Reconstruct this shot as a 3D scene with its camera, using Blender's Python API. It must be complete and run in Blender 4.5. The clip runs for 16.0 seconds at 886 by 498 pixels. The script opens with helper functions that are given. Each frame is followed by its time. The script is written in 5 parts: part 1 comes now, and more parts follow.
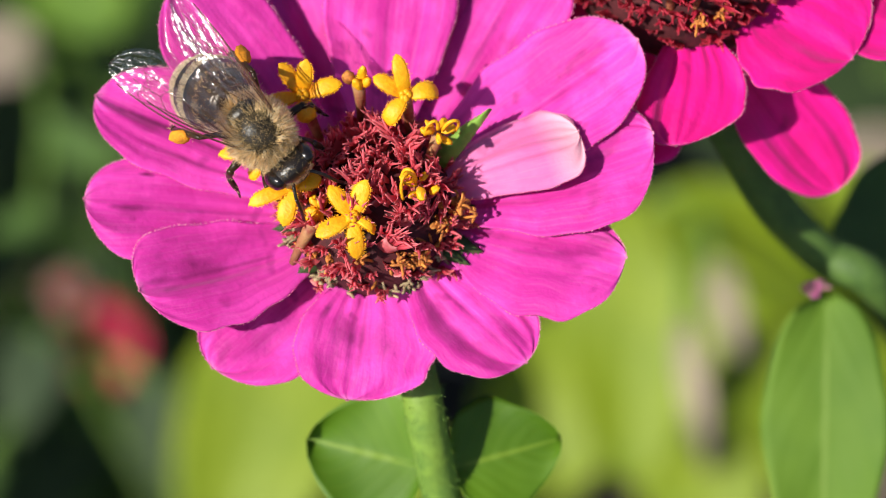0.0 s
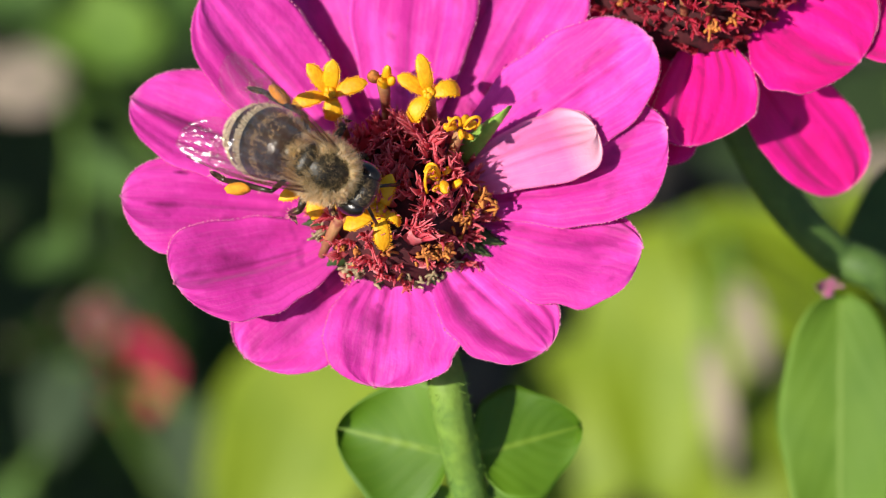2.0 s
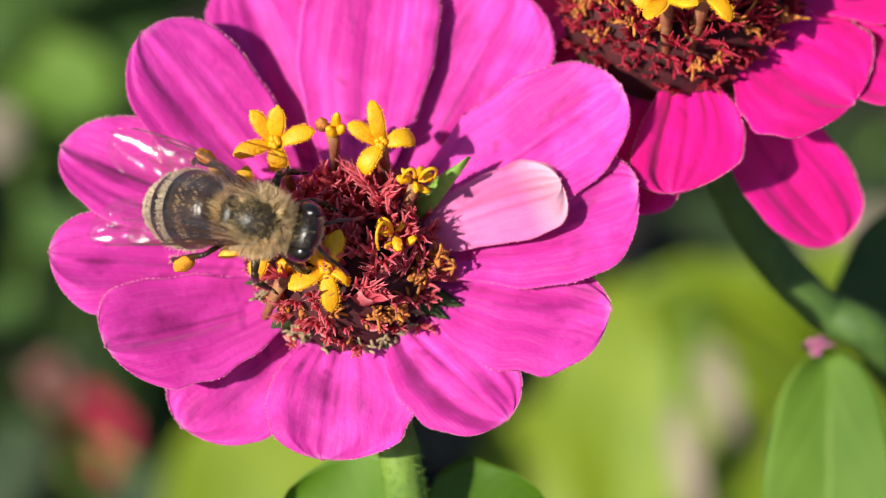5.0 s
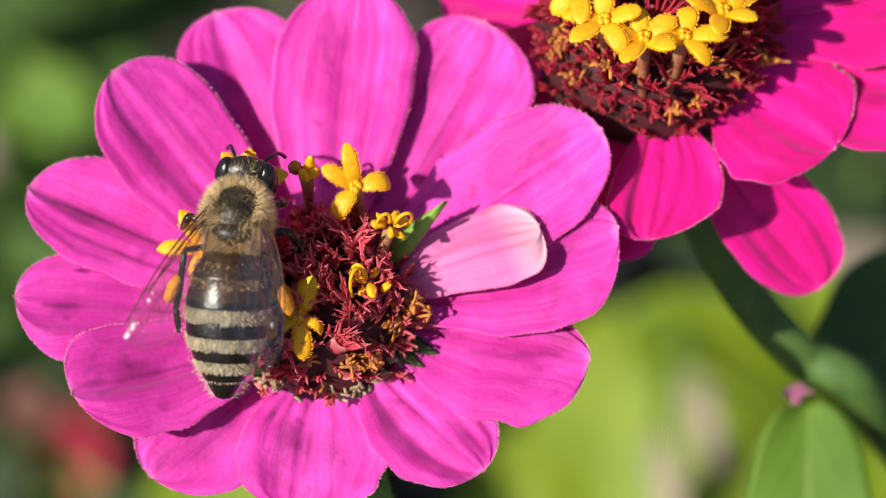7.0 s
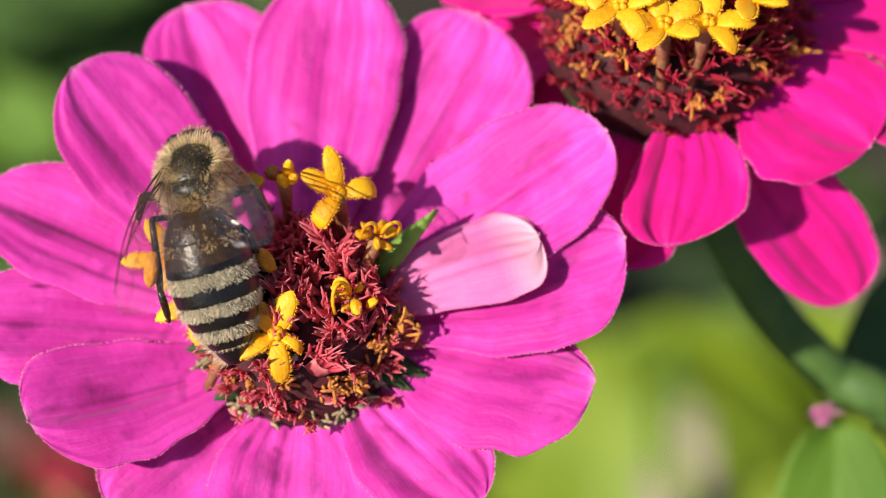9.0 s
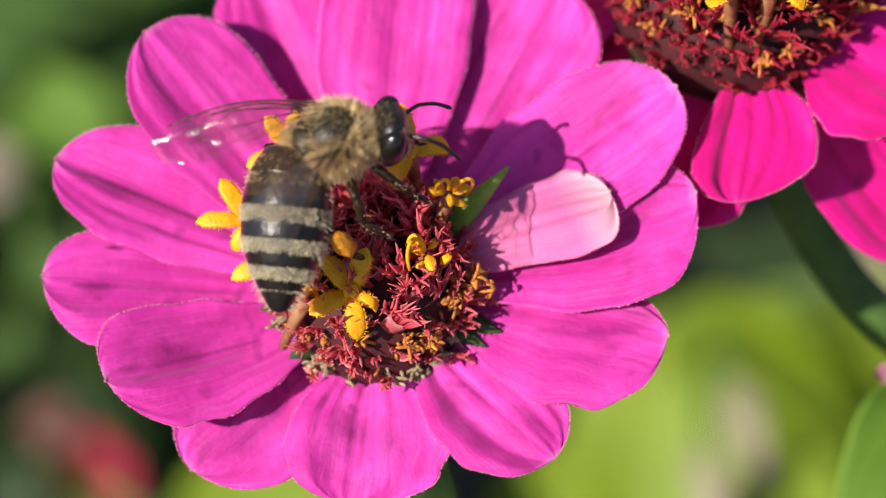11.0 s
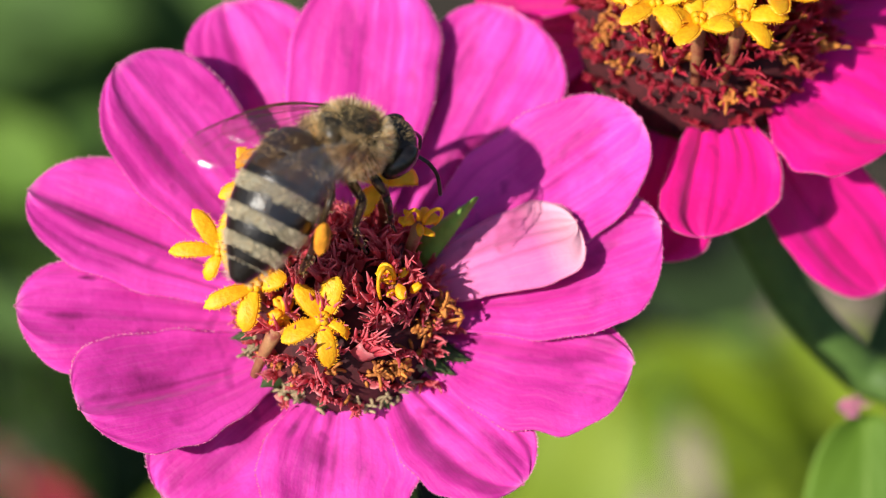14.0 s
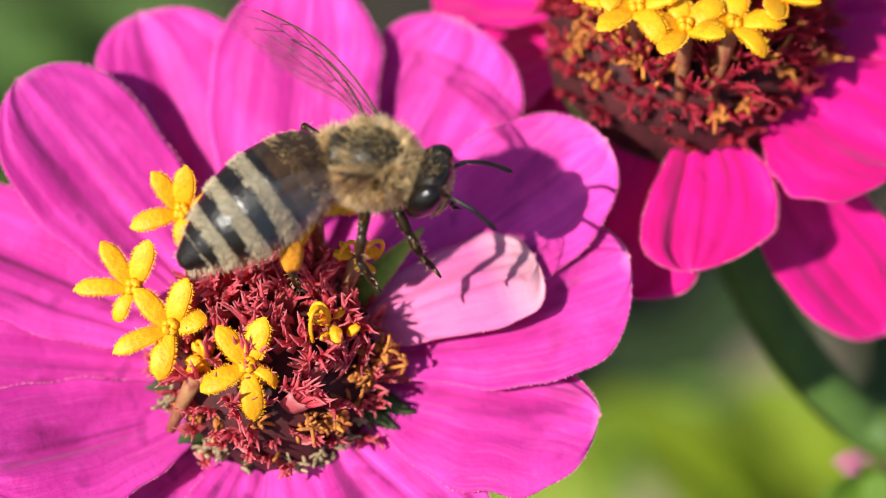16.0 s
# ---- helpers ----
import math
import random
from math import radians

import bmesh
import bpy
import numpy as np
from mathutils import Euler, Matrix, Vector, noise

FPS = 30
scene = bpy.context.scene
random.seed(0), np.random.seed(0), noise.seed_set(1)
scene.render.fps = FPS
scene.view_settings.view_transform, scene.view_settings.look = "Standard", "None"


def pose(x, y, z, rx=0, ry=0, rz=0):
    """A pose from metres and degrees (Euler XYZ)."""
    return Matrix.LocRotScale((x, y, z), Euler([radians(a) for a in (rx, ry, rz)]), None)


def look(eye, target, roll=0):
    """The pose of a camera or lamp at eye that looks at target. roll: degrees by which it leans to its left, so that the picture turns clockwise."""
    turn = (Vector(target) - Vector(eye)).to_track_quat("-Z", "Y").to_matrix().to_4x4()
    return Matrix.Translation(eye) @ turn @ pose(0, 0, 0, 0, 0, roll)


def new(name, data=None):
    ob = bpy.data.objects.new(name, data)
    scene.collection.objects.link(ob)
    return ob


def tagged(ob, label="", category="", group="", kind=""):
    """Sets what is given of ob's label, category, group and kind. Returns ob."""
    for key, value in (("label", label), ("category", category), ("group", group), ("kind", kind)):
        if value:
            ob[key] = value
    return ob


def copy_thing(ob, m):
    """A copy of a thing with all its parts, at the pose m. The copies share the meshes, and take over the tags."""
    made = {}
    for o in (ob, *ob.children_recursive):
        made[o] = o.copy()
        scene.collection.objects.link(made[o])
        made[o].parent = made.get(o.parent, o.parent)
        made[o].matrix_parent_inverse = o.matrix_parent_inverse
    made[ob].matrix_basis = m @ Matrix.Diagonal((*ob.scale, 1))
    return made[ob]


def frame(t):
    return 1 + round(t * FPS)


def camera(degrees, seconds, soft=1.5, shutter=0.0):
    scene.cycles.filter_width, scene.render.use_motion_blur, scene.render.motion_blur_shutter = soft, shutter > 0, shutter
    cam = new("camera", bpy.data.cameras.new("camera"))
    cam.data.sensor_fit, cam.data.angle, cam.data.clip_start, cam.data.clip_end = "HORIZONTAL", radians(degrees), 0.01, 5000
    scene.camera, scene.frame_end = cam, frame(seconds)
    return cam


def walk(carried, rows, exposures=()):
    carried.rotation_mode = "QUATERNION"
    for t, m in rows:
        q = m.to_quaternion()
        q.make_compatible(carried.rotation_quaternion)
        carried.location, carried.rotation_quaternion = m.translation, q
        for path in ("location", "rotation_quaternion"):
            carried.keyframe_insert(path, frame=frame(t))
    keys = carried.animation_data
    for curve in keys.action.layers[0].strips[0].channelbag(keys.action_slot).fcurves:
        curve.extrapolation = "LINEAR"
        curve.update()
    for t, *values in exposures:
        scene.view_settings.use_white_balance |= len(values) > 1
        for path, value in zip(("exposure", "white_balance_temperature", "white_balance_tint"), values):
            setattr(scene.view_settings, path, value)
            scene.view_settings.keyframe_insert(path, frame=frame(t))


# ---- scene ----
# All modelling below is in millimetres; MM turns it into metres.
MM = 0.001
TAU = 2 * math.pi

cam = camera(20, 16.0, soft=1.0)
cam.data.dof.use_dof = True
cam.data.dof.aperture_fstop = 26

# Seconds, the eye in millimetres, and the Euler angles in degrees.
PATH = [
    (0, 6.82, -76.84, 120.64, 31.833, 1.221, 0.304),
    (0.5, 7.95, -76.40, 122.24, 32.133, 1.527, 0.317),
    (1, 7.19, -78.86, 122.29, 32.464, 1.632, 0.345),
    (1.5, 8.78, -81.19, 123.75, 32.530, 1.750, 0.268),
    (2, 7.17, -82.15, 123.74, 32.783, 2.024, 0.217),
    (2.5, 6.61, -81.11, 123.57, 32.986, 2.098, 0.222),
    (3, 7.48, -81.03, 124.68, 33.217, 2.038, -0.005),
    (5.5, 7.59, -75.19, 113.77, 34.194, 0.997, -0.033),
    (6, 8.78, -74.75, 113.73, 34.229, 0.802, -0.025),
    (6.5, 8.44, -74.68, 113.69, 34.233, 0.755, 0.148),
    (7, 7.98, -73.24, 113.30, 34.478, 0.780, 0.059),
    (7.5, 5.36, -69.28, 104.40, 34.766, 0.389, 0.140),
    (8, 5.85, -67.80, 103.27, 34.985, 0.424, -0.049),
    (8.2, 6.93, -67.54, 103.45, 35.089, 0.392, -0.068),
    (10.3, 7.60, -67.99, 103.64, 35.166, 1.153, -0.520),
    (10.5, 6.95, -68.26, 103.49, 35.106, 1.293, -0.484),
    (11, 5.54, -69.54, 103.12, 35.071, 1.529, -0.360),
    (11.5, 5.50, -70.56, 103.36, 35.185, 1.633, -0.436),
    (12, 5.16, -71.82, 103.27, 35.204, 1.741, -0.433),
    (12.5, 3.87, -72.38, 103.79, 35.498, 1.724, -0.399),
    (13, 4.09, -72.25, 103.53, 35.710, 1.671, -0.377),
    (13.5, 5.49, -71.80, 103.52, 35.906, 1.362, -0.570),
    (14, 4.11, -71.49, 104.00, 36.244, 0.442, -1.191),
    (14.5, 3.76, -65.29, 94.45, 36.614, 0.305, -1.108),
    (15, 4.26, -63.14, 92.73, 36.054, 0.662, -0.824),
    (15.5, 4.59, -63.45, 92.41, 36.883, 0.071, -1.105),
    (16, 4.68, -64.04, 92.09, 37.635, -0.382, -1.880),
]
walk(cam, [(t, pose(x * MM, y * MM, z * MM, rx, ry, rz)) for t, x, y, z, rx, ry, rz in PATH], [(0.0, 0.36), (14.0, 0.36), (14.6, 0.42), (16.0, 0.42)])

# ---- light ----
SUN_WAY = Vector((-0.84, -0.60, 1.0)).normalized()
world = bpy.data.worlds.new("sky")
scene.world = world
world.use_nodes = True
sky = world.node_tree.nodes.new("ShaderNodeTexSky")
sky.sky_type = "NISHITA"
sky.sun_disc = False
sky.sun_elevation = math.asin(SUN_WAY.z)
sky.sun_rotation = math.atan2(SUN_WAY.x, SUN_WAY.y)
world.node_tree.links.new(sky.outputs[0], world.node_tree.nodes["Background"].inputs[0])
world.node_tree.nodes["Background"].inputs[1].default_value = 0.085
sun_data = bpy.data.lights.new("sun", "SUN")
sun_data.energy, sun_data.angle, sun_data.color = 5.0, radians(0.5), (1.0, 0.95, 0.85)
sun = new("sun", sun_data)
sun.matrix_world = look(SUN_WAY * 3, (0, 0, 0))


# ---- materials ----
def material(name):
    mat = bpy.data.materials.new(name)
    mat.use_nodes = True
    tree = mat.node_tree
    return mat, tree, tree.nodes["Principled BSDF"], tree.nodes["Material Output"]


def node(tree, kind, **values):
    n = tree.nodes.new("ShaderNode" + kind)
    for key, value in values.items():
        n.inputs[key.replace("_", " ")].default_value = value
    return n


def ramp(tree, source, stops):
    r = tree.nodes.new("ShaderNodeValToRGB")
    tree.links.new(source, r.inputs[0])
    while len(r.color_ramp.elements) < len(stops):
        r.color_ramp.elements.new(0.5)
    for e, (at, colour) in zip(r.color_ramp.elements, stops):
        e.position, e.color = at, (*colour, 1)
    return r.outputs[0]


def mixed(tree, factor, a, b, mode="MIX"):
    m = tree.nodes.new("ShaderNodeMix")
    m.data_type, m.blend_type = "RGBA", mode
    for socket, value in ((m.inputs[0], factor), (m.inputs[6], a), (m.inputs[7], b)):
        if isinstance(value, bpy.types.NodeSocket):
            tree.links.new(value, socket)
        else:
            socket.default_value = value if isinstance(value, (int, float)) else (*value, 1)
    return m.outputs[2]


def coords(tree, which="Object", scale=(1, 1, 1)):
    c, m = tree.nodes.new("ShaderNodeTexCoord"), tree.nodes.new("ShaderNodeMapping")
    m.inputs["Scale"].default_value = scale
    tree.links.new(c.outputs[which], m.inputs[0])
    return m.outputs[0]


def noise_of(tree, vector, scale, detail=3.0, rough=0.55):
    n = node(tree, "TexNoise", Scale=scale, Detail=detail, Roughness=rough)
    tree.links.new(vector, n.inputs["Vector"])
    return n.outputs["Fac"]


def bumped(tree, shader, height, strength, distance):
    b = node(tree, "Bump", Strength=strength, Distance=distance)
    tree.links.new(height, b.inputs["Height"])
    tree.links.new(b.outputs[0], shader.inputs["Normal"])
    return b.outputs[0]


def thin(tree, shader, out, colour, share):
    """Lets part of the light through a thin sheet."""
    through_it = tree.nodes.new("ShaderNodeBsdfTranslucent")
    tree.links.new(colour, through_it.inputs[0])
    mix = tree.nodes.new("ShaderNodeMixShader")
    mix.inputs[0].default_value = share
    tree.links.new(shader.outputs[0], mix.inputs[1])
    tree.links.new(through_it.outputs[0], mix.inputs[2])
    tree.links.new(mix.outputs[0], out.inputs[0])


def petal_material(name, body, deep, pale, spots=0.5, tip=0.4, tip_from=0.97, stains=()):
    mat, tree, shader, out = material(name)
    uv = coords(tree, "UV", (1, 1, 1))
    streak = noise_of(tree, coords(tree, "UV", (13, 1.0, 1)), 1.0, 3)
    fine = noise_of(tree, coords(tree, "UV", (60, 4, 1)), 1.0, 2)
    cells = noise_of(tree, coords(tree, "Object", (3000, 3000, 3000)), 1.0, 2)
    blotch = noise_of(tree, coords(tree, "Object", (210, 210, 210)), 1.0, 4)
    crease = noise_of(tree, coords(tree, "UV", (6, 0.45, 1)), 1.0, 2)
    colour = mixed(tree, ramp(tree, streak, [(0.36, (0.18, 0.18, 0.18)), (0.55, (0, 0, 0))]), body, deep)
    colour = mixed(tree, ramp(tree, crease, [(0.455, (0, 0, 0)), (0.495, (0.36, 0.36, 0.36)), (0.535, (0, 0, 0))]), colour, deep)
    colour = mixed(tree, ramp(tree, blotch, [(0.48, (0, 0, 0)), (0.64, (0.75, 0.75, 0.75))]), colour, deep)
    colour = mixed(tree, ramp(tree, fine, [(0.5, (0, 0, 0)), (0.8, (0.16, 0.16, 0.16))]), colour, pale)
    speck = noise_of(tree, coords(tree, "Object", (520, 520, 520)), 1.0, 2)
    colour = mixed(tree, ramp(tree, speck, [(0.68, (0, 0, 0)), (0.75, (spots, spots, spots))]), colour, tuple(c * 0.5 for c in deep))
    mark = noise_of(tree, coords(tree, "Object", (170, 330, 170)), 1.0, 3)
    colour = mixed(tree, ramp(tree, mark, [(0.67, (0, 0, 0)), (0.74, (spots, spots, spots))]), colour, tuple(c * 0.45 for c in deep))
    # bruises and creases: where along and across the petal, how long and wide, how strong
    ragged = noise_of(tree, coords(tree, "Object", (600, 600, 600)), 1.0, 4)
    for along_at, across_at, long_, wide, strength in stains:
        shift, stretch, size = (tree.nodes.new("ShaderNodeVectorMath") for _ in range(3))
        shift.operation, stretch.operation, size.operation = "SUBTRACT", "MULTIPLY", "LENGTH"
        shift.inputs[1].default_value = (across_at, along_at, 0)
        stretch.inputs[1].default_value = (0.55 / wide, 0.55 / long_, 0)
        tree.links.new(uv, shift.inputs[0])
        tree.links.new(shift.outputs[0], stretch.inputs[0])
        tree.links.new(stretch.outputs[0], size.inputs[0])
        rough_edge = node(tree, "Math")
        rough_edge.operation = "ADD"
        tree.links.new(size.outputs["Value"], rough_edge.inputs[0])
        tree.links.new(ragged, rough_edge.inputs[1])
        colour = mixed(tree, ramp(tree, rough_edge.outputs[0], [(0.5, (strength, strength, strength)), (1.0, (0, 0, 0))]), colour, tuple(c * 0.2 for c in deep))
    # each petal a little different
    info = tree.nodes.new("ShaderNodeObjectInfo")
    colour = mixed(tree, ramp(tree, info.outputs["Random"], [(0.0, (0, 0, 0)), (1.0, (0.28, 0.28, 0.28))]), colour, deep)
    # pale base and rim
    along = tree.nodes.new("ShaderNodeSeparateXYZ")
    tree.links.new(uv, along.inputs[0])
    colour = mixed(tree, ramp(tree, along.outputs[1], [(0.0, (0.5, 0.5, 0.5)), (0.2, (0, 0, 0)), (tip_from, (0, 0, 0)), (1.0, (tip, tip, tip))]), colour, pale)
    tree.links.new(colour, shader.inputs["Base Color"])
    shader.inputs["Roughness"].default_value = 0.6
    shader.inputs["Specular IOR Level"].default_value = 0.25
    shader.inputs["Sheen Weight"].default_value = 0.22
    shader.inputs["Sheen Tint"].default_value = (1.0, 0.72, 0.9, 1)
    both = mixed(tree, 0.45, streak, cells)
    bumped(tree, shader, both, 0.34, 0.0003)
    thin(tree, shader, out, colour, 0.24)
    return mat


def plain(name, colour, rough, spread=0.25, scale=500, bump=0.2, depth=0.0001, spec=0.4, share=0.0, second=None):
    """A material with grain at two scales."""
    mat, tree, shader, out = material(name)
    where = coords(tree)
    big, small = noise_of(tree, where, scale, 3), noise_of(tree, where, scale * 6, 3)
    dark = second or tuple(c * (1 - spread) ** 2 for c in colour)
    light = tuple(min(1, c * (1 + spread)) for c in colour)
    c1 = mixed(tree, ramp(tree, big, [(0.35, (0, 0, 0)), (0.65, (1, 1, 1))]), dark, colour)
    c2 = mixed(tree, ramp(tree, small, [(0.45, (0, 0, 0)), (0.75, (0.7, 0.7, 0.7))]), c1, light)
    tree.links.new(c2, shader.inputs["Base Color"])
    shader.inputs["Roughness"].default_value = rough
    shader.inputs["Specular IOR Level"].default_value = spec
    bumped(tree, shader, small, bump, depth)
    if share:
        thin(tree, shader, out, c2, share)
    return mat


def chaff_material(name, foot, body, upper, tip):
    """Crimson scales, dark at the foot and pinkish at the torn tips."""
    mat, tree, shader, out = material(name)
    split = tree.nodes.new("ShaderNodeSeparateXYZ")
    tree.links.new(coords(tree, "UV"), split.inputs[0])
    info = tree.nodes.new("ShaderNodeNewGeometry")
    grain = noise_of(tree, coords(tree), 2500, 3)
    colour = ramp(tree, split.outputs[1], [(0.0, foot), (0.35, body), (0.75, upper), (1.0, tip)])
    colour = mixed(tree, ramp(tree, info.outputs["Random Per Island"], [(0.0, (0.4, 0.4, 0.4)), (0.3, (0, 0, 0)), (1.0, (0, 0, 0))]), colour, (0.42, 0.030, 0.050))
    colour = mixed(tree, ramp(tree, grain, [(0.45, (0, 0, 0)), (0.8, (0.4, 0.4, 0.4))]), colour, (0.70, 0.14, 0.16))
    clump = noise_of(tree, coords(tree), 330, 2)
    colour = mixed(tree, ramp(tree, clump, [(0.52, (0, 0, 0)), (0.64, (0.3, 0.3, 0.3))]), colour, (0.30, 0.022, 0.030))
    tree.links.new(colour, shader.inputs["Base Color"])
    shader.inputs["Roughness"].default_value = 0.45
    bumped(tree, shader, grain, 0.3, 0.0001)
    thin(tree, shader, out, colour, 0.45)
    return mat


def leaf_material(name, body, light, vein, share=0.3, gloss=0.45):
    mat, tree, shader, out = material(name)
    uv = coords(tree, "UV")
    split = tree.nodes.new("ShaderNodeSeparateXYZ")
    tree.links.new(uv, split.inputs[0])
    wave = tree.nodes.new("ShaderNodeMath")
    wave.operation = "ABSOLUTE"
    off = node(tree, "Math")
    off.operation = "SUBTRACT"
    off.inputs[1].default_value = 0.5
    tree.links.new(split.outputs[0], off.inputs[0])
    tree.links.new(off.outputs[0], wave.inputs[0])
    # side veins sweep forward from the midrib
    slant = node(tree, "Math")
    slant.operation = "MULTIPLY_ADD"
    slant.inputs[1].default_value = -0.9
    tree.links.new(wave.outputs[0], slant.inputs[0])
    tree.links.new(split.outputs[1], slant.inputs[2])
    comb = tree.nodes.new("ShaderNodeCombineXYZ")
    tree.links.new(slant.outputs[0], comb.inputs[1])
    bands = node(tree, "TexWave", Scale=2.2, Distortion=0.6, Detail=1.0)
    bands.bands_direction = "Y"
    tree.links.new(comb.outputs[0], bands.inputs["Vector"])
    patch = noise_of(tree, coords(tree), 90, 3)
    grain = noise_of(tree, coords(tree), 1500, 3)
    colour = mixed(tree, ramp(tree, patch, [(0.35, (0, 0, 0)), (0.7, (1, 1, 1))]), body, light)
    ribs = ramp(tree, bands.outputs["Fac"], [(0.9, (0, 0, 0)), (1.0, (0.07, 0.07, 0.07))])
    colour = mixed(tree, ribs, colour, vein)
    colour = mixed(tree, ramp(tree, wave.outputs[0], [(0.0, (0.8, 0.8, 0.8)), (0.035, (0, 0, 0))]), colour, vein)
    tree.links.new(colour, shader.inputs["Base Color"])
    shader.inputs["Roughness"].default_value = gloss
    both = mixed(tree, 0.35, bands.outputs["Color"], grain)
    bumped(tree, shader, both, 0.06, 0.0003)
    thin(tree, shader, out, colour, share)
    return mat


PINK_COLOURS = (0.91, 0.075, 0.55), (0.58, 0.018, 0.30), (0.92, 0.34, 0.64)
PINK = petal_material("pink_petal", *PINK_COLOURS)
PALE = petal_material("pale_petal", (0.86, 0.25, 0.54), (0.78, 0.15, 0.42), (0.92, 0.58, 0.62), 0.6, 0.85, 0.72)
MAGENTA = petal_material("magenta_petal", (0.92, 0.005, 0.33), (0.70, 0.002, 0.20), (0.86, 0.05, 0.44))
RED_PETAL = petal_material("red_petal", (0.62, 0.010, 0.085), (0.40, 0.006, 0.05), (0.6, 0.04, 0.1))
DISC = plain("disc_maroon", (0.075, 0.010, 0.014), 0.75, 0.4, 700)
CHAFF = chaff_material("crimson_chaff", (0.36, 0.014, 0.035), (0.84, 0.11, 0.16), (0.88, 0.21, 0.25), (0.90, 0.32, 0.34))
DEEP_CHAFF = chaff_material("deep_crimson_chaff", (0.18, 0.005, 0.02), (0.55, 0.020, 0.060), (0.62, 0.035, 0.085), (0.66, 0.09, 0.12))
RIM_HAIR = plain("margin_hair", (0.88, 0.30, 0.50), 0.6, 0.2, 600, share=0.3)
YELLOW = plain("yellow_floret", (0.95, 0.52, 0.012), 0.5, 0.10, 900, bump=0.5, share=0.2, second=(0.90, 0.38, 0.006))
TUBE = plain("floret_tube", (0.45, 0.23, 0.10), 0.6, 0.25, 600, share=0.25, second=(0.30, 0.05, 0.04))
RUST = plain("withered_floret", (0.66, 0.25, 0.045), 0.75, 0.4, 800, second=(0.16, 0.035, 0.012))
GREY_BIT = plain("dry_style", (0.40, 0.30, 0.17), 0.8, 0.3, 900)
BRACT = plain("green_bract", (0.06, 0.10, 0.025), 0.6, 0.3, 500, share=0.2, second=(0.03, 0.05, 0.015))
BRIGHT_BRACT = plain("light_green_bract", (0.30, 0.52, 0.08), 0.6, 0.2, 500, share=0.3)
STEM = plain("hairy_stem", (0.16, 0.26, 0.035), 0.6, 0.25, 260, bump=0.5, second=(0.08, 0.17, 0.03))
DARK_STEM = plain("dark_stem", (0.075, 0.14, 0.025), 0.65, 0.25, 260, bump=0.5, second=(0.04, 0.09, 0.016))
LEAF = leaf_material("green_leaf", (0.070, 0.165, 0.003), (0.13, 0.27, 0.006), (0.23, 0.36, 0.03), 0.3, 0.58)
FRESH = leaf_material("fresh_leaf", (0.085, 0.185, 0.008), (0.15, 0.27, 0.016), (0.22, 0.34, 0.06), 0.3, 0.7)
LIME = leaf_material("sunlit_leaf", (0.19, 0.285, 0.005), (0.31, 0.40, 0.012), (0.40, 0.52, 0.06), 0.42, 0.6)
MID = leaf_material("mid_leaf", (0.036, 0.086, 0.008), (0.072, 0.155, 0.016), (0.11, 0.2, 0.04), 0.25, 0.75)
# leaf green darkened in its colour to stand for deep background shade
SHADED_LEAF = leaf_material("dark_leaf", (0.010, 0.025, 0.004), (0.022, 0.048, 0.007), (0.045, 0.08, 0.02), 0.2, 0.9)
SOIL = plain("garden_soil", (0.036, 0.029, 0.020), 0.95, 0.5, 30, bump=0.8, depth=0.004, second=(0.014, 0.011, 0.008))
SAGE = leaf_material("grey_green_leaf", (0.022, 0.046, 0.015), (0.045, 0.075, 0.028), (0.08, 0.12, 0.05), 0.25, 0.8)
BEIGE = petal_material("faded_petal", (0.30, 0.25, 0.18), (0.19, 0.15, 0.10), (0.42, 0.37, 0.29))
STRAW = plain("dry_straw", (0.30, 0.24, 0.18), 0.9, 0.3, 120)
MATT_CHITIN = plain("matt_chitin", (0.030, 0.022, 0.012), 0.38, 0.4, 900, bump=0.4, spec=0.4)
CHITIN = plain("black_chitin", (0.012, 0.008, 0.006), 0.31, 0.4, 900, bump=0.35, spec=0.5)
BROWN_CHITIN = plain("brown_chitin", (0.052, 0.027, 0.012), 0.30, 0.4, 700, bump=0.35, spec=0.5)
EYE = plain("compound_eye", (0.010, 0.007, 0.006), 0.2, 0.3, 4500, bump=0.12, spec=0.55)
LEG = plain("leg_chitin", (0.036, 0.019, 0.008), 0.32, 0.5, 900, spec=0.3)
BAND = plain("pale_band", (0.27, 0.24, 0.17), 0.75, 0.3, 1200, bump=0.6)
FUR = plain("golden_fur", (0.94, 0.70, 0.37), 0.6, 0.2, 500, share=0.4, second=(0.72, 0.46, 0.19))
OLIVE_FUR = plain("olive_fur", (0.28, 0.20, 0.09), 0.5, 0.2, 500, share=0.2)
PALE_FUR = plain("pale_fur", (0.80, 0.69, 0.49), 0.6, 0.2, 500, share=0.4, second=(0.64, 0.53, 0.36))
POLLEN = plain("orange_pollen", (0.80, 0.30, 0.015), 0.85, 0.25, 1500, bump=0.8)
VEIN = plain("wing_vein", (0.09, 0.035, 0.015), 0.4, 0.3, 900)


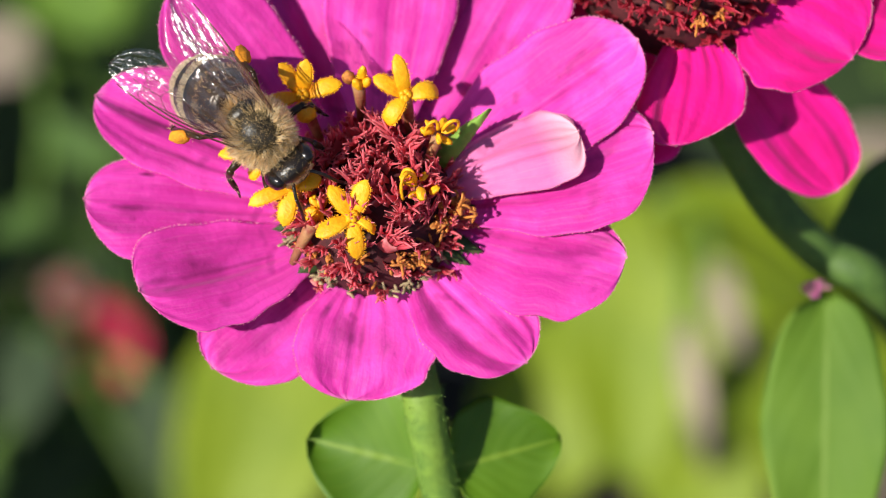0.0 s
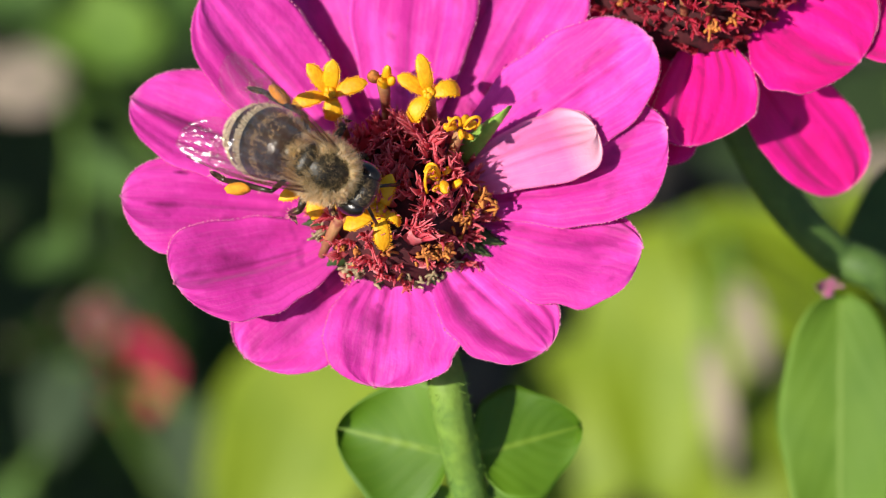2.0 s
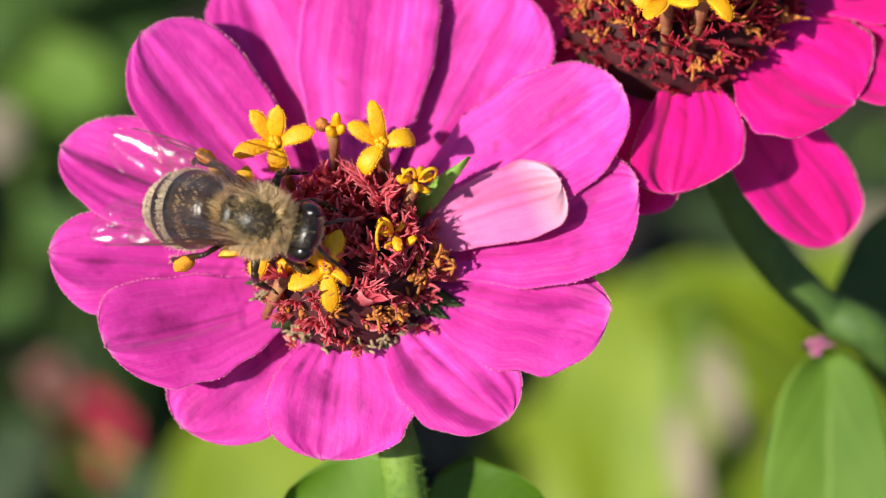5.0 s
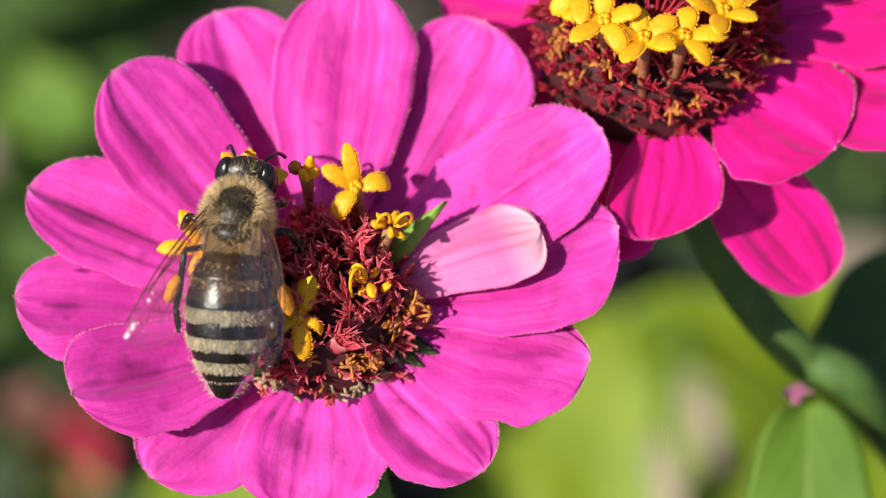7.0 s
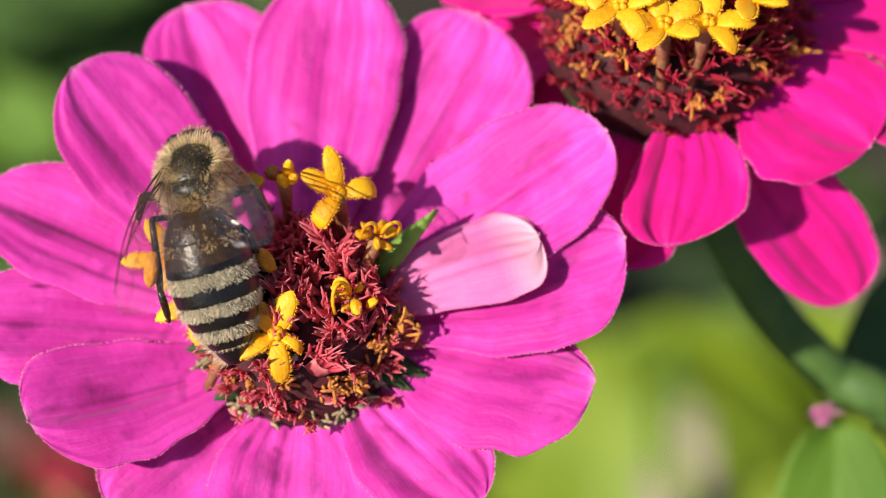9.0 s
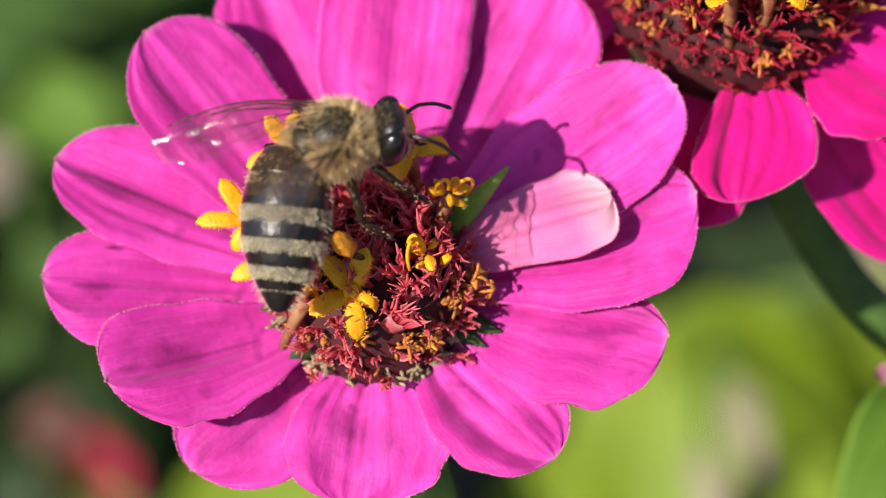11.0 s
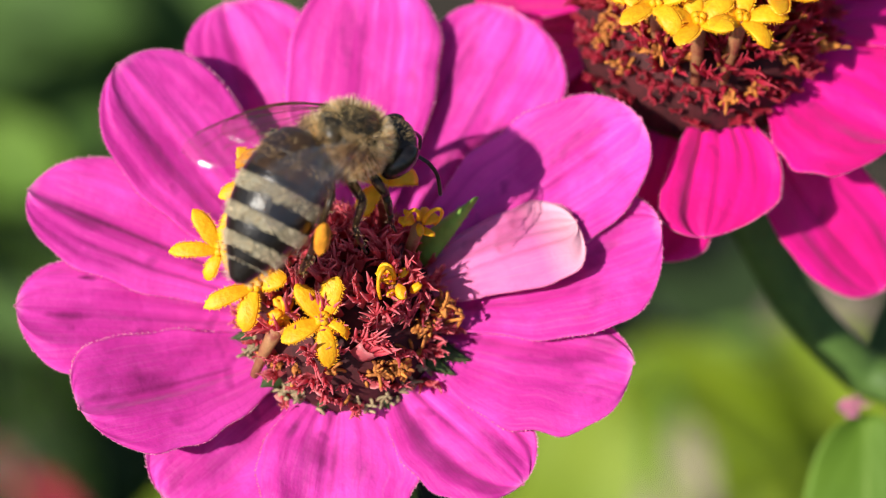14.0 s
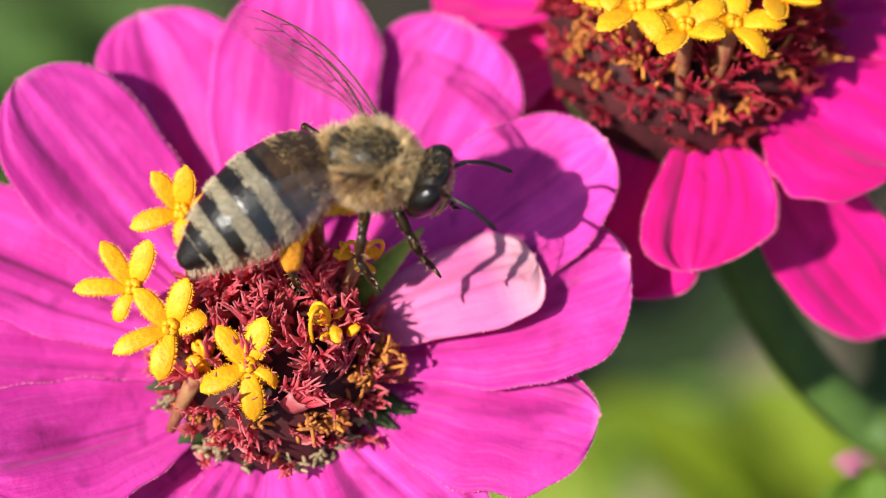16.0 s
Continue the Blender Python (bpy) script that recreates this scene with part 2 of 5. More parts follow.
def wing_material():
    mat, tree, shader, out = material("wing_membrane")
    shader.inputs["Base Color"].default_value = (0.85, 0.78, 0.72, 1)
    shader.inputs["Roughness"].default_value = 0.24
    shader.inputs["Specular IOR Level"].default_value = 1.0
    bumped(tree, shader, noise_of(tree, coords(tree, "Object", (0.8, 1.2, 1)), 6500, 2, 0.6), 1.0, 0.00003)
    clear = tree.nodes.new("ShaderNodeBsdfTransparent")
    clear.inputs[0].default_value = (0.93, 0.89, 0.86, 1)
    gloss = node(tree, "BsdfGlossy", Roughness=0.11)
    tree.links.new(shader.inputs["Normal"].links[0].from_socket, gloss.inputs["Normal"])
    first, second = tree.nodes.new("ShaderNodeMixShader"), tree.nodes.new("ShaderNodeMixShader")
    first.inputs[0].default_value, second.inputs[0].default_value = 0.095, 0.004
    tree.links.new(clear.outputs[0], first.inputs[1])
    tree.links.new(gloss.outputs[0], first.inputs[2])
    tree.links.new(first.outputs[0], second.inputs[1])
    tree.links.new(shader.outputs[0], second.inputs[2])
    tree.links.new(second.outputs[0], out.inputs[0])
    return mat


WING = wing_material()


# ---- building helpers ----
def mesh_of(name, verts, faces, mats, which=None, uvs=None, smooth=True):
    """A mesh from millimetre vertices. which: material index per face. uvs: one pair per vertex."""
    me = bpy.data.meshes.new(name)
    me.from_pydata([(x * MM, y * MM, z * MM) for x, y, z in verts], [], faces)
    for m in mats if isinstance(mats, (list, tuple)) else [mats]:
        me.materials.append(m)
    if which is not None:
        me.polygons.foreach_set("material_index", which)
    if uvs is not None:
        layer = me.uv_layers.new(name="UVMap")
        idx = np.empty(len(me.loops), int)
        me.loops.foreach_get("vertex_index", idx)
        layer.data.foreach_set("uv", np.asarray(uvs, float)[idx].ravel())
    me.polygons.foreach_set("use_smooth", [smooth] * len(me.polygons))
    me.update()
    return me


def part(name, me, parent, m=None, label="", kind=""):
    """Links a mesh as one part under a thing or a part."""
    ob = new(name, me)
    ob.parent = parent
    if m is not None:
        ob.matrix_basis = m
    return tagged(ob, label, kind=kind)


def thing(name, label, category, m=None, group="", me=None, kind=""):
    ob = new(name, me)
    if m is not None:
        ob.matrix_basis = m
    return tagged(ob, label, category, group, kind)


def mm(x, y, z, rx=0, ry=0, rz=0):
    return pose(x * MM, y * MM, z * MM, rx, ry, rz)


def basis(origin, ahead, up):
    """A pose whose x axis points ahead and whose z axis lies near up."""
    x = Vector(ahead).normalized()
    y = Vector(up).cross(x).normalized()
    z = x.cross(y)
    m = Matrix((x, y, z)).transposed().to_4x4()
    m.translation = Vector(origin) * MM
    return m


class Soup:
    """Collects vertices and faces of one mesh."""

    def __init__(self):
        self.verts, self.faces, self.which, self.uvs = [], [], [], []

    def sheet(self, grid, uv=None, mat=0, thick=0.0, closed=False):
        """grid: rows of points. thick: a second skin this far below, joined at the rim."""
        rows, cols = len(grid), len(grid[0])
        base = len(self.verts)
        self.verts += [tuple(p) for row in grid for p in row]
        self.uvs += [q for row in uv for q in row] if uv else [(j / max(1, cols - 1), i / max(1, rows - 1)) for i in range(rows) for j in range(cols)]
        for i in range(rows - 1):
            for j in range(cols - (0 if closed else 1)):
                k = (j + 1) % cols
                self.faces.append((base + i * cols + j, base + i * cols + k, base + (i + 1) * cols + k, base + (i + 1) * cols + j))
                self.which.append(mat)
        if thick:
            low = len(self.verts)
            self.verts += [(x, y, z - thick) for row in grid for x, y, z in row]
            self.uvs += self.uvs[base:low]
            for i in range(rows - 1):
                for j in range(cols - 1):
                    self.faces.append((low + i * cols + j, low + (i + 1) * cols + j, low + (i + 1) * cols + j + 1, low + i * cols + j + 1))
                    self.which.append(mat)
            rim = [j for j in range(cols)] + [i * cols + cols - 1 for i in range(1, rows)] + [(rows - 1) * cols + j for j in range(cols - 2, -1, -1)] + [i * cols for i in range(rows - 2, 0, -1)]
            for a, b in zip(rim, rim[1:] + rim[:1]):
                self.faces.append((base + b, base + a, low + a, low + b))
                self.which.append(mat)

    def tube(self, points, radii, sides=8, mat=0, cap=True):
        pts = [Vector(p) for p in points]
        grid, side = [], None
        for i, p in enumerate(pts):
            ahead = (pts[min(i + 1, len(pts) - 1)] - pts[max(i - 1, 0)]).normalized()
            if side is None:
                side = ahead.orthogonal().normalized()
            side = (side - ahead * side.dot(ahead)).normalized()
            other = ahead.cross(side)
            grid.append([p + (side * math.cos(TAU * k / sides) + other * math.sin(TAU * k / sides)) * radii[i] for k in range(sides)])
        base = len(self.verts)
        self.sheet(grid, mat=mat, closed=True)
        if cap:
            self.faces += [tuple(base + k for k in reversed(range(sides))), tuple(base + (len(pts) - 1) * sides + k for k in range(sides))]
            self.which += [mat, mat]

    def ball(self, centre, size, rings=10, sides=14, mat=0, wobble=0.0, turn=None):
        grid = []
        for i in range(rings + 1):
            a = math.pi * i / rings
            row = []
            for k in range(sides):
                b = TAU * k / sides
                v = Vector((math.sin(a) * math.cos(b), math.sin(a) * math.sin(b), math.cos(a)))
                r = 1 + wobble * (noise.noise(v * 2.3 + Vector(centre)) + 0.5 * noise.noise(v * 6 + Vector(centre)))
                v = Vector((v.x * size[0], v.y * size[1], v.z * size[2])) * r
                row.append((turn @ v if turn else v) + Vector(centre))
            grid.append(row)
        self.sheet(grid, mat=mat, closed=True)

    def spike(self, at, tip, width, across=None, mat=0):
        """One flat hair."""
        at, tip = Vector(at), Vector(tip)
        side = (across or (tip - at).orthogonal()).normalized() * width / 2
        base = len(self.verts)
        mid = at.lerp(tip, 0.55)
        self.verts += [tuple(at - side), tuple(at + side), tuple(mid + side * 0.8), tuple(mid - side * 0.8), tuple(tip)]
        self.uvs += [(0, 0), (1, 0), (1, 0.5), (0, 0.5), (0.5, 1)]
        self.faces += [(base, base + 1, base + 2, base + 3), (base + 3, base + 2, base + 4)]
        self.which += [mat, mat]

    def mesh(self, name, mats, smooth=True):
        return mesh_of(name, self.verts, self.faces, mats, self.which, self.uvs, smooth)


def smoothstep(x):
    x = min(1, max(0, x))
    return x * x * (3 - 2 * x)


def bend(points, steps):
    """A smooth line through a few points."""
    pts = [Vector(p) for p in points]
    out = []
    for i in range(len(pts) - 1):
        p0, p1, p2, p3 = pts[max(i - 1, 0)], pts[i], pts[i + 1], pts[min(i + 2, len(pts) - 1)]
        for k in range(steps):
            u = k / steps
            out.append(0.5 * (2 * p1 + (p2 - p0) * u + (2 * p0 - 5 * p1 + 4 * p2 - p3) * u * u + (3 * p1 - p0 - 3 * p2 + p3) * u ** 3))
    return out + [pts[-1]]


# ---- petals, florets, leaves ----
def petal_mesh(length, half, rise, seed, curl=0.0, cup=0.10, skew=0.0, base=0.30, notch=0.25, broad=0.62, asym=0.0, mats=None):
    """A ray petal along +x from its base. rise: degrees at the base; curl: how the tip bends (mm, up positive)."""
    rng = random.Random(seed)
    rows, cols = 44, 41
    ph = [rng.uniform(0, TAU) for _ in range(8)]
    grid, uv = [], []
    slope = math.tan(radians(rise))
    for i in range(rows + 1):
        s = math.sin(math.pi / 2 * i / rows) ** 0.9
        row, uvr = [], []
        for j in range(cols):
            u = -1 + 2 * j / (cols - 1)
            swell = base + (1 - base) * math.sin(math.pi / 2 * min(1, s / broad)) ** 1.1
            end = 1.0 if s < broad else math.sqrt(max(0.0004, 1 - ((s - broad) / (1 - broad)) ** 2.5))
            w = half * swell * end * (1 + asym * (1 if u > 0 else -1 if u < 0 else 0))
            edge = 1 + 0.018 * math.sin(9 * s * 3 + ph[0] + 2 * (u > 0)) + 0.012 * math.sin(23 * s + ph[1] * (1 + (u > 0)))
            x = length * s
            # the tip is drawn back a little at its middle and corners
            x -= notch * smoothstep((s - 0.75) / 0.25) * (0.35 + 0.65 * math.cos(u * 5.2 + ph[2] * 0.2) * end) * 0.6
            x += 0.12 * math.sin(u * 9 + ph[3]) * smoothstep((s - 0.7) / 0.3) * end
            y = w * u * edge + skew * s * s
            z = slope * x + curl * s * s * s
            z += cup * half * swell * ((u * end) ** 2 - 0.35) * (1 - 0.5 * s)
            z += end * 0.13 * math.sin(u * 6.3 + ph[4]) * smoothstep(s * 2) + 0.16 * math.sin(s * 5 + u * end * 2.2 + ph[5]) * s
            z += (0.075 * math.sin(u * 10 + ph[6] + 0.6 * math.sin(s * 5)) + 0.028 * math.sin(u * 23 + ph[2] + 0.8 * math.sin(s * 7 + ph[3]))) * end * (0.4 + s) - (0.20 * math.exp(-(u / 0.10) ** 2) + 0.15 * math.exp(-((u - 0.42 - 0.06 * math.sin(ph[2])) / 0.08) ** 2) + 0.15 * math.exp(-((u + 0.42 + 0.06 * math.sin(ph[3])) / 0.08) ** 2)) * (1 - 0.6 * s) * end + 0.10 * math.sin(s * 14 + ph[7]) * (abs(u) * end) ** 3
            row.append((x, y, z))
            uvr.append((0.5 + 0.5 * u * end + seed * 0.37, s))
        grid.append(row)
        uv.append(uvr)
    soup = Soup()
    soup.sheet(grid, uv, thick=0.10)
    # short pale hairs along the margin
    for i in range(6, rows):
        for j in (0, cols - 1):
            for _ in range(4):
                p = Vector(grid[i][j]).lerp(Vector(grid[i + 1][j]), rng.random())
                outward = (p - Vector(grid[i][cols // 2])).normalized()
                soup.spike(p, p + outward * rng.uniform(0.04, 0.13) + Vector((rng.uniform(-0.05, 0.08), 0, rng.uniform(-0.02, 0.07))), 0.045, Vector((1, 0, 0)), 1)
    for j in range(1, cols - 1):
        for _ in range(3):
            p = Vector(grid[rows][j]).lerp(Vector(grid[rows][j + 1]), rng.random())
            soup.spike(p, p + Vector((rng.uniform(0.05, 0.14), rng.uniform(-0.04, 0.04), rng.uniform(-0.02, 0.07))), 0.045, Vector((0, 1, 0)), 1)
    return soup.mesh("ray_petal", [mats or PINK, RIM_HAIR])


def floret_mesh(seed, lobes, tube=5.0, lean=(0.0, 0.0)):
    """A star-shaped disc floret on its tube. lobes: way in degrees, length, half width, rise at the root, rise at the tip."""
    rng = random.Random(seed)
    soup = Soup()
    soup.tube(bend([(lean[0], lean[1], -tube), (lean[0] * 0.35, lean[1] * 0.35, -tube * 0.5), (0, 0, 0.1)], 4), [0.22, 0.24, 0.27, 0.30, 0.33, 0.35, 0.36, 0.36, 0.34], 9, 1)
    for way, length, half, root_rise, tip_rise in lobes:
        a = radians(way)
        out, side = Vector((math.cos(a), math.sin(a), 0)), Vector((-math.sin(a), math.cos(a), 0))
        at = out * 0.22
        grid, steps, twist = [], 18, rng.uniform(-0.25, 0.25)
        for i in range(steps + 1):
            s = i / steps
            e = radians(root_rise + (tip_rise - root_rise) * s)
            ahead = out * math.cos(e) + Vector((0, 0, 1)) * math.sin(e)
            up = ahead.cross(side) * -1
            if i:
                at = at + ahead * length / steps
            w = half * 1.16 * (0.50 + 0.50 * math.sin(math.pi * min(0.5, s * 1.05))) * (1 if s < 0.5 else math.cos(math.pi / 2 * ((s - 0.5) / 0.5) ** 1.9) * 0.97 + 0.03)
            tilt = twist * s
            across = side * math.cos(tilt) + up * math.sin(tilt)
            ring = []
            for k in range(12):
                b = TAU * k / 12
                ring.append(at + across * w * math.cos(b) + up * w * (0.62 if math.sin(b) > 0 else 0.22) * math.sin(b) * (1 + 0.12 * math.sin(19 * s + 3 * b)))
            grid.append(ring)
        soup.sheet(grid, closed=True)
        # short fuzz all over the lobe
        for i in range(2, steps + 1):
            for k in (0, 0, 0, 6, 6, 6, 1, 2, 3, 4, 5):
                p = Vector(grid[i][k]).lerp(Vector(grid[i - 1][k]), rng.random())
                away = (p - (Vector(grid[i][0]) + Vector(grid[i][6])) / 2).normalized() + Vector((rng.gauss(0, 0.35), rng.gauss(0, 0.35), rng.gauss(0, 0.35)))
                soup.spike(p, p + away * rng.uniform(0.07, 0.13), 0.04)
    for k in range(5):
        a = TAU * k / 5 + rng.uniform(-0.4, 0.4)
        soup.ball((0.20 * math.cos(a), 0.20 * math.sin(a), 0.16 + 0.12 * rng.random()), (0.22, 0.22, 0.24), 6, 8, 0, 0.3)
    return soup.mesh("disc_floret", [YELLOW, TUBE])


def bud_mesh(seed, size):
    """A half-open floret: two upright lobes, one folded down, and a brown closed bud beside them."""
    rng = random.Random(seed)
    soup = Soup()
    soup.tube([(0, 0, -3.5), (0.05, 0, -1.5), (0, 0, 0.2)], [0.22, 0.32, 0.42], 8, 1)
    for x, y, tall, lean in ((0.25, 0.1, 1.25, 0.12), (0.0, -0.35, 0.75, -0.35), (0.45, -0.2, 0.65, 0.5)):
        soup.ball((x * size, y * size, tall * 0.45 * size), (0.27 * size, 0.24 * size, tall * 0.62 * size), 10, 10, 0, 0.12, Matrix.Rotation(lean, 3, "Y"))
    soup.ball((-0.5 * size, 0.1, 0.35 * size), (0.36 * size, 0.34 * size, 0.42 * size), 8, 10, 2, 0.15)
    for _ in range(70):
        v = Vector([rng.gauss(0, 1) for _ in range(3)]).normalized()
        p = Vector((0.25 * size + v.x * 0.25 * size, v.y * 0.24 * size, 0.56 * size + v.z * 0.72 * size))
        soup.spike(p, p + v * 0.12, 0.03)
    return soup.mesh("disc_floret", [YELLOW, TUBE, RUST])


def hook_mesh(seed, count=3, size=1.5):
    """An old floret: thick curled style branches over a crumpled yellow cup."""
    rng = random.Random(seed)
    soup = Soup()
    soup.tube([(0, 0, -3.5), (0, 0, -0.2)], [0.25, 0.34], 8, 1)
    for k in range(count - 1):
        a = TAU * k / count + rng.uniform(-0.6, 0.6)
        size_k, turn_k = size * rng.uniform(0.7, 1.1), rng.uniform(1.05, 1.35)
        pts = []
        for i in range(14):
            s = i / 13
            b = s * math.pi * turn_k
            r = 0.15 + 0.42 * size_k * (1 - math.cos(b))
            pts.append((r * math.cos(a + 0.5 * s), r * math.sin(a + 0.5 * s), 0.8 * size_k * math.sin(b) + 0.25))
        soup.tube(pts, [0.115 - 0.03 * i / 13 for i in range(14)], 8)
    for k in range(6):
        a = TAU * k / 6 + rng.uniform(-0.3, 0.3)
        d = rng.uniform(0.35, 0.7) * size
        turn = Matrix.Rotation(a, 3, "Z") @ Matrix.Rotation(rng.uniform(-0.7, 0.5), 3, "Y")
        soup.ball((d * math.cos(a), d * math.sin(a), rng.uniform(-0.35, 0.2)), (rng.uniform(0.38, 0.55), rng.uniform(0.2, 0.3), rng.uniform(0.14, 0.22)), 8, 10, 0, 0.3, turn)
    return soup.mesh("disc_floret", [YELLOW, TUBE])


def crumb_mesh(seed, count=12, spread=0.9, mats=None):
    """A withered, crumpled floret."""
    rng = random.Random(seed)
    soup = Soup()
    for _ in range(count):
        c = [rng.gauss(0, spread * 0.4) for _ in range(3)]
        soup.ball(c, [rng.uniform(0.12, 0.34) * (0.35 + 0.65 * min(1, spread)) for _ in range(3)], 6, 8, 0, 0.7)
    for _ in range(count):
        p = Vector([rng.gauss(0, spread * 0.45) for _ in range(3)])
        q = p + Vector([rng.gauss(0, 0.4) for _ in range(3)])
        soup.tube(bend([p, p.lerp(q, 0.5) + Vector((0, 0, 0.2)), q], 3), [0.09] * 6 + [0.04], 5)
    return soup.mesh("withered_floret", mats or RUST)


def scale_mesh(seed, height=1.6, bend_over=1.0):
    """A crimson chaff scale: a curved fleshy strap whose top is torn into a fan of pointed teeth."""
    rng = random.Random(seed)
    soup = Soup()
    width, bow = rng.uniform(0.26, 0.38), rng.uniform(-1.0, -0.35) * bend_over
    grid = []
    for i in range(7):
        s = i / 6
        z = -height * 0.7 + height * 1.2 * s
        w = width * (0.75 + 0.45 * s)
        grid.append([(w * u, bow * s * s + 0.28 * w * (1 - u * u) + 0.03 * math.sin(7 * s + 4 * u), z) for u in (-1, -0.5, 0, 0.5, 1)])
    soup.sheet(grid, thick=0.05)
    top = height * 0.5
    for k in range(rng.randint(5, 7)):
        a = rng.uniform(-1.15, 1.15)
        p = Vector((a * width * 0.8, bow + rng.uniform(-0.02, 0.1), top - rng.uniform(0.05, 0.35)))
        out_way = Vector((math.sin(a) * 0.5, bow * 0.9 + rng.uniform(-0.35, 0.35), 0.8)).normalized()
        ln = height * rng.uniform(0.35, 0.65)
        mid = p + out_way * ln * 0.5
        tip = mid + (out_way + Vector((rng.uniform(-0.5, 0.5), rng.uniform(-0.5, 0.5), 0))).normalized() * ln * 0.55
        thick = rng.uniform(0.07, 0.115)
        soup.tube(bend([p, mid, tip], 3), [thick, thick * 1.05, thick, thick * 0.85, thick * 0.65, thick * 0.4, 0.012], 6)
        for _ in range(1):
            q = mid.lerp(tip, rng.uniform(0, 0.6))
            soup.tube([q, q + Vector((rng.uniform(-1, 1), rng.uniform(-0.7, 0.7), rng.uniform(0, 0.8))).normalized() * rng.uniform(0.15, 0.3)], [0.05, 0.01], 5)
    return soup


def leaf_mesh(name, length, half, mat, seed, fold=0.25, droop=0.15, wave=0.04):
    """An ovate leaf along +x, folded along its midrib."""
    rng = random.Random(seed)
    rows, cols = 26, 15
    ph = [rng.uniform(0, TAU) for _ in range(4)]
    grid = []
    for i in range(rows + 1):
        s = i / rows
        w = half * (0.16 + 0.84 * math.sin(math.pi * min(1, s * 1.02 + 0.0) ** 0.72) ** 0.85) if 0 < s < 1 else half * (0.16 if s == 0 else 0.02)
        if s > 0.97:
            w = min(w, half * 0.18)
        row = []
        for j in range(cols):
            u = -1 + 2 * j / (cols - 1)
            z = -fold * half * (1 - abs(u) ** 1.3) - droop * length * s * s + wave * length * math.sin(s * 7 + ph[0] + (2 if u > 0 else 0)) * u * u
            z += 0.012 * length * math.sin((s * 1.0 - abs(u) * 0.35) * 34) * (1 - abs(u)) * 0.25
            row.append((length * s, w * u * (1 + 0.03 * math.sin(s * 17 + ph[1])), z))
        grid.append(row)
    soup = Soup()
    soup.sheet(grid, thick=0.018 * half + 0.12)
    ribs = [Vector(row[cols // 2]) - Vector((0, 0, 0.02 * half + 0.1)) for row in grid]
    soup.tube(ribs[::2], [0.06 * half * (1 - 0.8 * k / 13) for k in range(len(ribs[::2]))], 6)
    return soup.mesh(name, mat)


def flower_head(plant, m, radius, dome, petals, petal_mats, seed, florets, chaff=150, chaff_mat=None, bend_over=1.0):
    """The disc with its chaff, florets and ray petals, as parts of one flower head."""
    rng = random.Random(seed)

    def top(x, y):
        r = math.hypot(x, y) / radius
        return dome * math.sqrt(max(0.0, 1 - min(1, r) ** 2.4))

    soup = Soup()
    grid = []
    for i in range(15):
        r = radius * 1.0 * (i / 14)
        row = []
        for k in range(36):
            a = TAU * k / 36
            row.append((r * math.cos(a), r * math.sin(a), top(r * math.cos(a), r * math.sin(a)) - 0.3 + 0.18 * noise.noise(Vector((r * math.cos(a), r * math.sin(a), seed)) * 1.7)))
        grid.append(row)
    # the cup below the disc
    for r, z in ((radius * 0.95, -1.6), (radius * 0.75, -3.2), (radius * 0.42, -4.6), (1.3, -5.4)):
        grid.append([(r * math.cos(TAU * k / 36), r * math.sin(TAU * k / 36), z) for k in range(36)])
    soup.sheet(grid, closed=True)
    soup.which = [0 if f < 14 * 36 else 1 for f in range(len(soup.faces))]
    head = part("flower_head", soup.mesh("flower_head", [DISC, BRACT]), plant, m)

    # chaff scales, thick all over the dome
    bent = [scale_mesh(seed + k, 2.1, bend_over) for k in range(14)]
    upright = [scale_mesh(seed + 50 + k, 1.15, -0.1) for k in range(8)]
    whole = Soup()
    golden = math.pi * (3 - math.sqrt(5))
    for n in range(chaff):
        r = radius * 0.985 * math.sqrt((n + 0.5) / chaff)
        a = n * golden
        x, y = r * math.cos(a) + rng.gauss(0, 0.1), r * math.sin(a) + rng.gauss(0, 0.1)
        lean = Vector((x, y, radius * 0.9)).normalized() + Vector((rng.gauss(0, 0.15), rng.gauss(0, 0.15), 0))
        lean.normalize()
        outward = Vector((x, y, 0.001)) - lean * lean.dot(Vector((x, y, 0.001)))
        outward.normalize()
        turn = Matrix((outward.cross(lean), outward, lean)).transposed() @ Matrix.Rotation(rng.gauss(0, 0.6), 3, "Z")
        src = rng.choice(upright if r > 0.78 * radius else bent)
        if y < 0 and rng.random() < 0.1:
            continue
        size = rng.uniform(0.75, 1.35)
        base = len(whole.verts)
        at = Vector((x, y, top(x, y) - 0.25))
        whole.verts += [tuple(turn @ (Vector(v) * size) + at) for v in src.verts]
        whole.uvs += src.uvs
        whole.faces += [tuple(base + i for i in f) for f in src.faces]
        whole.which += src.which
    part("chaff", whole.mesh("chaff", chaff_mat or CHAFF), head, label="crimson torn chaff scales", kind="stuff")

    for n, p in enumerate(petals):
        az, length, half, rise, lift, curl = p[:6]
        extra = p[6] if len(p) > 6 else {}
        a = radians(az)
        start = radius * extra.get("start", 0.72)
        mats = extra.get("mat", petal_mats)
        if "stains" in extra:
            mats = petal_material("stained_petal", *PINK_COLOURS, stains=[(s, 0.5 + 0.5 * u + (seed * 31 + n) * 0.37, rs, ru, k) for s, u, rs, ru, k in extra["stains"]])
        me = petal_mesh(length - start, half, rise, seed * 31 + n, curl, mats=mats, **{k: v for k, v in extra.items() if k in ("skew", "cup", "broad", "notch", "base", "asym")})
        place = mm(start * math.cos(a), start * math.sin(a), lift, 0, 0, az) @ pose(0, 0, 0, extra.get("roll", 0), 0, extra.get("swing", 0))
        part("ray_petal", me, head, place, extra.get("label", ""))

